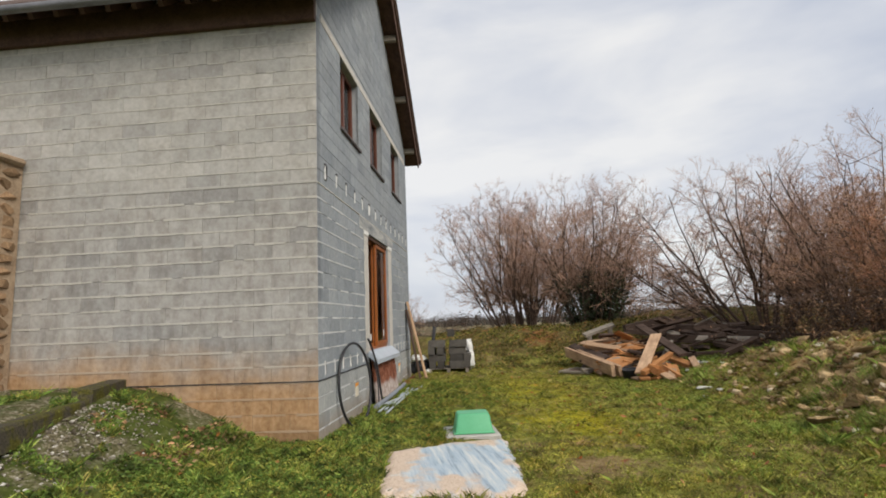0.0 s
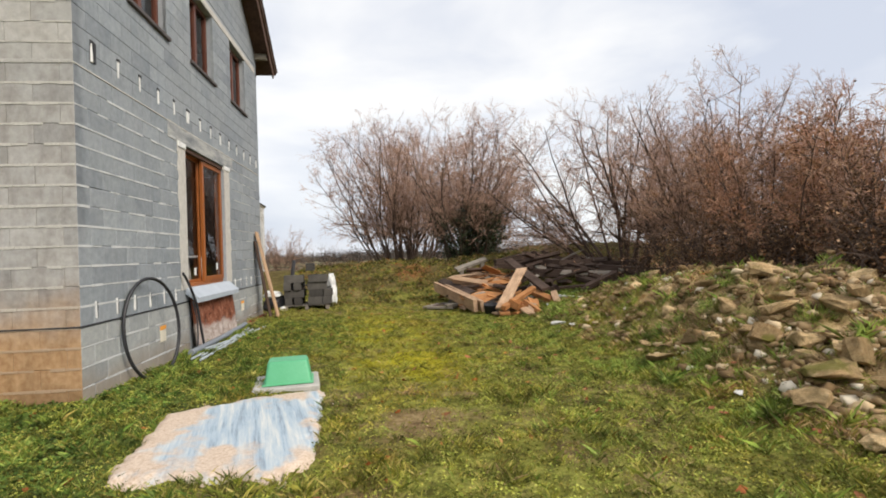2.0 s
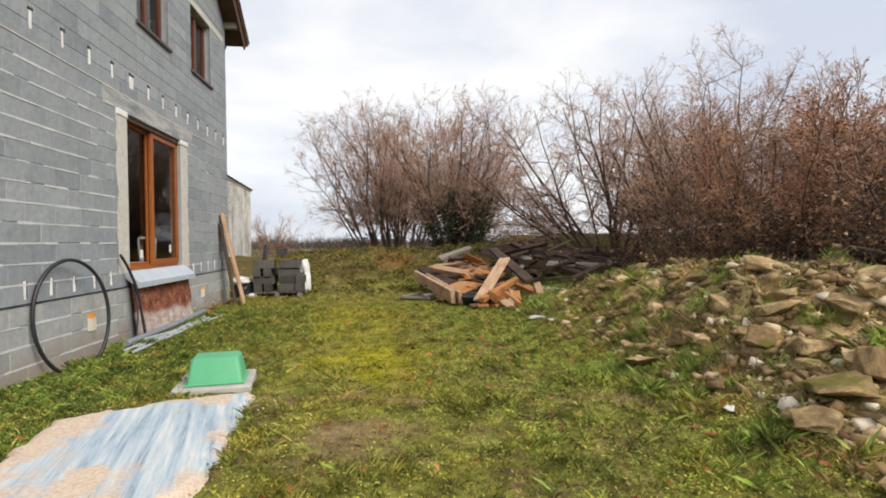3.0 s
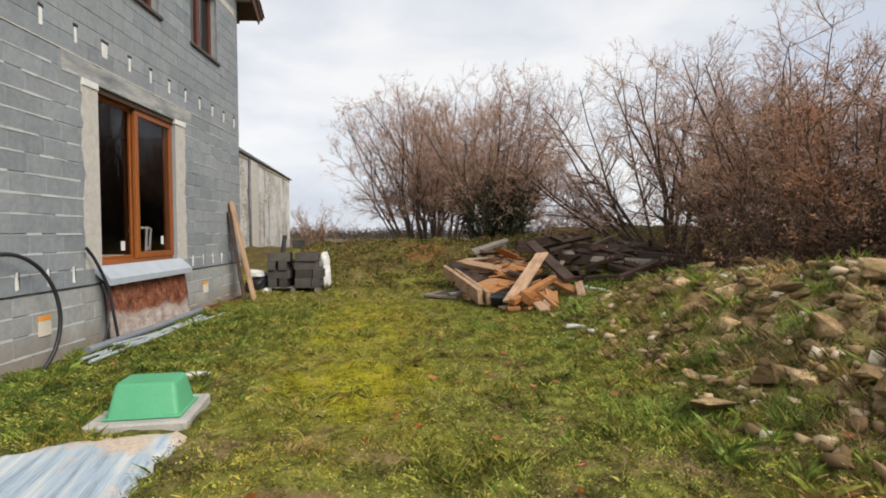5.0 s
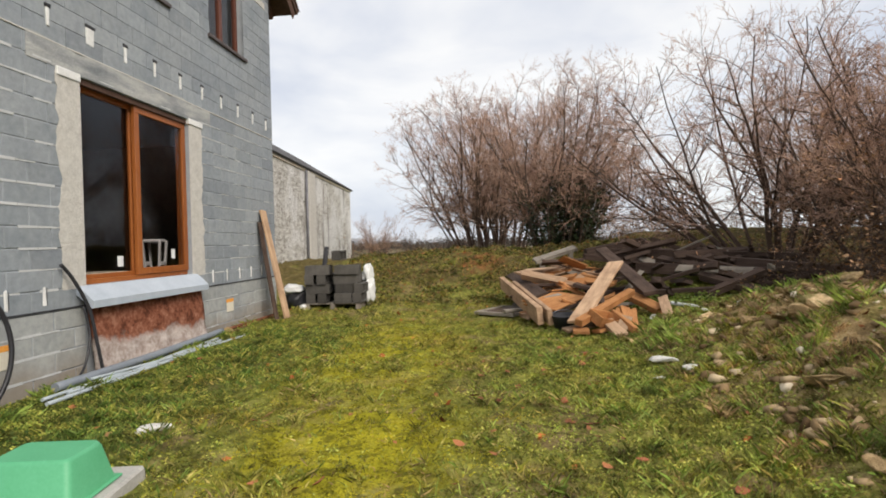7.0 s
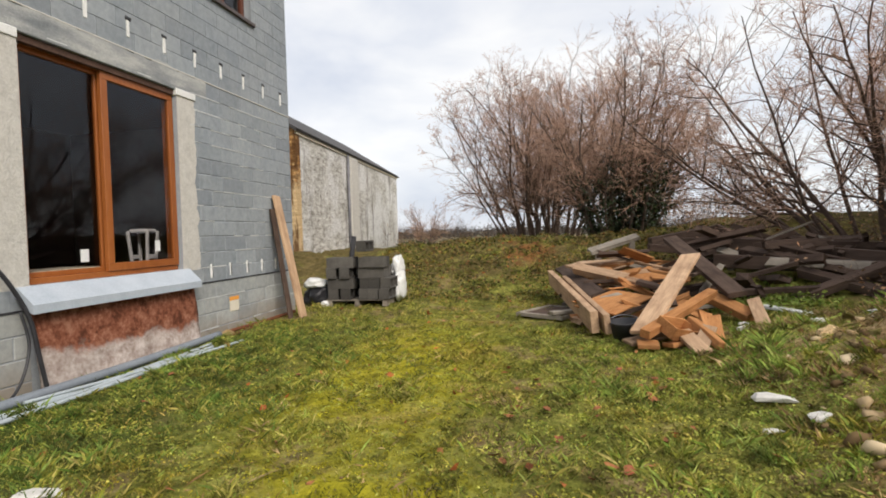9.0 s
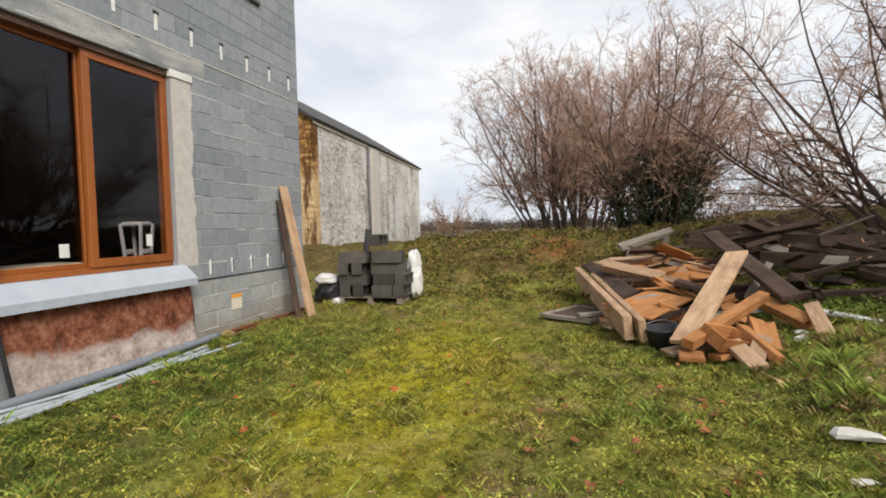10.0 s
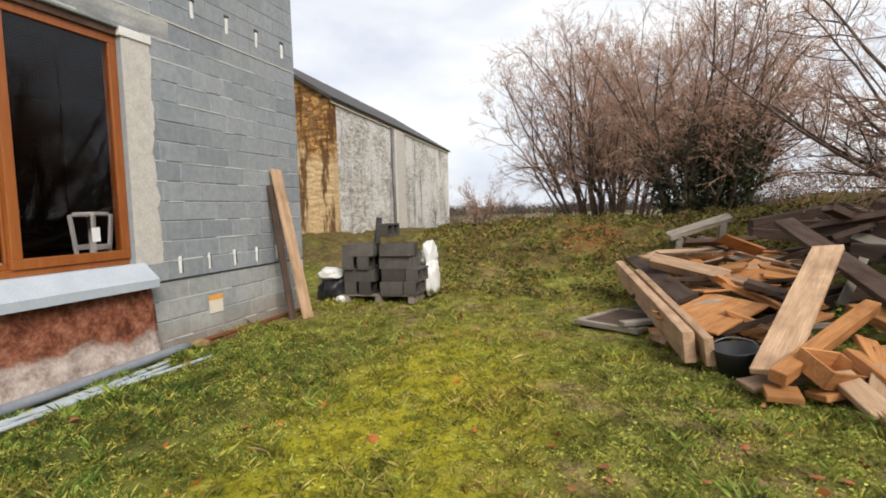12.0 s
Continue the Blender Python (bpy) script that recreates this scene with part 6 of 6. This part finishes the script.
leaflets(380000, 5, (-1.0, 7.0), (-5.5, 6.5), 0.0105, 0.04, M_CLOVER, "clover", "small green clover leaves in the grass", "clover", lambda x, y: np.clip(0.10 + 0.5 * lush(x, y) + 1.0 * np.clip(ragged(x, y, 58), 0, 1), 0, 1) * (1 - 0.9 * worn(x, y)) * (1 - 0.9 * np.clip(yellow(x, y) * 1.6, 0, 1)))
leaflets(190000, 6, (-1.5, 7.0), (-6.5, 10.0), 0.010, 0.022, M_HERB, "low_herbs", "low olive herbs in the grass", "herbs", patchy)
leaflets(170000, 7, (1.0, 5.6), (-1.6, 8.5), 0.007, 0.010, M_MOSS, "moss", "yellow moss patches in the grass", "moss", yellow)
leaflets(7000, 8, (-3.0, 10.0), (-5.0, 17.0), 0.036, 0.04, M_LITTER, "leaf_litter", "fallen brown leaves on the grass", "leaves", lambda x, y: 0.12 + 0.88 * step(y, 9, 12))
leaflets(60000, 9, (-3.0, 9.0), (9.2, 17.0), 0.033, 0.09, M_BANK, "bank_ivy", "low dark leaves on the bank", "herbs", lambda x, y: np.clip(0.45 + 1.1 * bumps(x, y, 1.2, 14), 0, 1))
leaflets(22000, 11, (5.9, 9.2), (-5.5, 5.5), 0.016, 0.05, M_TUFT, "heap_weeds", "green weeds among the rubble", "weeds", lambda x, y: np.clip(0.25 + 1.3 * ragged(x, y, 91), 0.02, 1))
leaflets(5200, 10, (6.5, 8.4), (6.3, 8.2), 0.030, 0.17, M_TUFT, "nettles", "green weeds growing at the timber pile", "weeds", lambda x, y: np.exp(-((x - 7.65) ** 2 + (y - 7.3) ** 2) * 4) + np.exp(-((x - 6.95) ** 2 + (y - 7.5) ** 2) * 10))

def weed_clump(label, x, y, spread, tall, n, material, seed):
    """A tussock of arching blades rising from one root."""
    g = np.random.default_rng(seed)
    a = g.uniform(0, 6.28, n)
    rr = spread * np.sqrt(g.random(n)) * 0.5
    px, py = x + rr * np.cos(a), y + rr * np.sin(a)
    start = np.stack([px - x, py - y, height(px, py) - gh(x, y) - 0.01], 1)
    out = g.uniform(0.1, 0.9, n)
    d = np.stack([np.cos(a) * out, np.sin(a) * out, np.ones(n)], 1)
    P, R = branches(g, start, d, tall * g.uniform(0.5, 1.2, n), g.uniform(0.0025, 0.005, n), 5, 0.14, -0.16, 0.25)
    v, f = tubes(P, R, 3)
    ob = new("weed_clump", fast_mesh("weed_clump", v, f, material))
    ob.matrix_world = pose(x, y, gh(x, y))
    tagged(ob, label, "weeds", "weed clumps")


GREEN_W, STRAW_W = "tall green weed clump growing in the rubble", "dry straw-coloured grass clump in the rubble"
WEEDS = [(7.13, 0.27, 0.5, 0.30, M_TUFT), (6.52, -0.53, 0.45, 0.26, M_TUFT), (6.56, 0.62, 0.4, 0.24, M_TUFT), (5.89, 2.54, 0.35, 0.18, M_TUFT), (5.89, 0.09, 0.6, 0.22, M_TUFT), (5.72, 0.40, 0.5, 0.2, M_TUFT),
         (6.05, -0.25, 0.5, 0.2, M_TUFT), (7.65, 0.85, 0.4, 0.24, M_TUFT), (6.9, 2.2, 0.4, 0.2, M_TUFT), (7.4, -0.9, 0.4, 0.24, M_TUFT), (5.67, -0.93, 0.4, 0.16, M_STRAW), (6.63, -0.88, 0.6, 0.3, M_STRAW),
         (6.95, 0.05, 0.6, 0.28, M_STRAW), (6.75, 0.35, 0.5, 0.25, M_STRAW), (7.5, -0.05, 0.5, 0.22, M_STRAW), (7.25, 1.1, 0.5, 0.24, M_STRAW), (7.5, 3.4, 0.6, 0.22, M_STRAW), (6.9, 1.7, 0.4, 0.2, M_STRAW)]
for i, (x, y, spread, tall, mat) in enumerate(WEEDS):
    weed_clump(GREEN_W if mat is M_TUFT else STRAW_W, x, y, spread * 0.75, tall * 0.52, 260 if mat is M_TUFT else 200, mat, 300 + i)

# curled fallen leaves
M_CURLED = simple("curled_orange_leaf", (0.22, 0.075, 0.028), (0.42, 0.18, 0.075), 8, 0.8, vary=0.45, bump=0.2)
bm = bmesh.new()
rows = []
for i in range(7):
    u = i / 6
    half = 0.30 * math.sin(math.pi * min(1, u * 0.92 + 0.08)) ** 0.8
    rows.append([bm.verts.new((u - 0.5, side * half, 0.10 + 0.35 * abs(side) * half + 0.16 * (2 * u - 1) ** 2)) for side in (-1, 0, 1)])
for a, b in zip(rows, rows[1:]):
    for i in range(2):
        bm.faces.new((a[i], a[i + 1], b[i + 1], b[i])).smooth = True
LEAF = to_mesh("fallen_leaf", bm, M_CURLED)
r = random.Random(88)
for i in range(54):
    x, y = (r.uniform(4.2, 6.6), r.uniform(0.8, 5.0)) if i < 42 else (r.uniform(2.4, 6.2), r.uniform(-3.8, 1.5))
    tagged(part("fallen_leaf", LEAF, at=pose(x, y, gh(x, y) + 0.02, r.uniform(-25, 25), r.uniform(-25, 25), r.uniform(0, 360)) @ Matrix.Scale(r.uniform(0.05, 0.105), 4)), "curled orange-brown fallen leaf on the grass", "leaf", "fallen leaves")

# ---- blocks of the walls ----
block_meshes = {}


def block_mesh(length, high, material, east, c=0.006):
    """A concrete block face with worn edges; front at the origin's plane."""
    key = (round(length, 3), round(high, 3), east, c)
    if key not in block_meshes:
        d = 0.05
        L, H = length, high
        ring = [[(0, 0), (L, 0), (L, H), (0, H)], [(c, c), (L - c, c), (L - c, H - c), (c, H - c)]]
        v = []
        for depth, pts in ((-d, ring[0]), (-c, ring[0]), (0, ring[1])):
            v += [(depth, u, w) if east else (u, -depth, w) for u, w in pts]
        f = [(8, 9, 10, 11)]
        for a in (0, 4):
            f += [(a + i, a + (i + 1) % 4, a + 4 + (i + 1) % 4, a + 4 + i) for i in range(4)]
        me = bpy.data.meshes.new("block")
        me.from_pydata(v, [], f)
        me.materials.append(material)
        block_meshes[key] = me
    return block_meshes[key]


def lay_wall(parent, u0, u1, z0, z1, holes, east, seed, limit=None, joint=0.011):
    """Courses of blocks in running bond between u0 and u1, cut round the holes."""
    r = random.Random(seed)
    n = round((z1 - z0) / COURSE)
    for c in range(n):
        za = z0 + c * COURSE
        zb = za + COURSE - joint
        lo, hi = (u0, u1) if limit is None else limit(zb, u0, u1)
        if hi - lo < 0.15:
            continue
        cuts = [(h[0], h[1]) for h in holes if h[2] < zb - 0.03 and h[3] > za + 0.03]
        u = u0 - 0.51 if c % 2 else u0 - 0.255
        while u < hi:
            pieces = [(max(u, lo), min(u + 0.51 - joint, hi))]
            for h0, h1 in cuts:
                pieces = [q for a, b in pieces for q in ((a, min(b, h0)), (max(a, h1), b)) if q[1] - q[0] > 0.001]
            for a, b in pieces:
                if b - a > 0.04:
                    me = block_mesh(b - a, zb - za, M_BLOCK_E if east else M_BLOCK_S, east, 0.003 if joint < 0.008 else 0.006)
                    off = r.uniform(-0.003, 0.002) * (0.4 if joint < 0.008 else 1)
                    ob = part("block", me, None, parent)
                    ob.location = (off, a, za) if east else (a, -off, za)
            u += 0.51


def east_limit(z, u0, u1):
    rise = max(0.0, z - EAVE_Z) / PITCH
    return u0 + rise, u1 - rise


BARE = [(2.82, 5.12, 0.70, 3.24), (2.50, 5.40, 3.30, 3.34)]
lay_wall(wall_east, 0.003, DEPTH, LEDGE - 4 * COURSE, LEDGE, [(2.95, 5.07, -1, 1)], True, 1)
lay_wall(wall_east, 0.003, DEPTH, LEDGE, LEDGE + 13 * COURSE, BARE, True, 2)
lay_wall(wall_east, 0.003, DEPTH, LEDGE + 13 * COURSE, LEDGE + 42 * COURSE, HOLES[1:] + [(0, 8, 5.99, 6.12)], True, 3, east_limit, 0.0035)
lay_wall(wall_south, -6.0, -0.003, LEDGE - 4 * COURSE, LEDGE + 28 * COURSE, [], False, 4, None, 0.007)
r = random.Random(9)
for c in range(1, 32):
    z = LEDGE + (c - 4) * COURSE - 0.006
    bm = bmesh.new()
    k = 40
    for s in range(k):
        a, b = -6.0 + 6.0 * s / k, -6.0 + 6.0 * (s + 1) / k - 0.002
        hh = r.uniform(0.009, 0.019) * (1 if z < 3.4 else 0.6)
        if r.random() < 0.9:
            span(a, b - 0.003, -r.uniform(0.003, 0.007), 0.03, z - hh, z + hh * 0.8, 0, bm)
    part("mortar_bead", bm, M_MORTAR_S, wall_south, "pale mortar joint")
for c in range(0, 17):
    z = LEDGE + (c - 3) * COURSE - 0.006
    if abs(z - LEDGE) < 0.05 or abs(z - 3.46) < 0.05:
        continue
    bm = bmesh.new()
    for s in range(36):
        a = 0.01 + 7.8 * s / 36
        if any(h0 - 0.2 < a < h1 and h2 < z < h3 for h0, h1, h2, h3 in BARE + [(2.95, 5.07, -1, 1)]):
            continue
        if r.random() < (0.85 if a < 2.6 else 0.45):
            hh = r.uniform(0.005, 0.011) * (1.3 if a < 2.6 else 0.8)
            span(-0.03, r.uniform(0.002, 0.005), a, a + 7.8 / 36 - 0.006, z - hh, z + hh, 0, bm)
    part("mortar_bead", bm, M_BEAD_E, wall_east, "pale mortar joint")
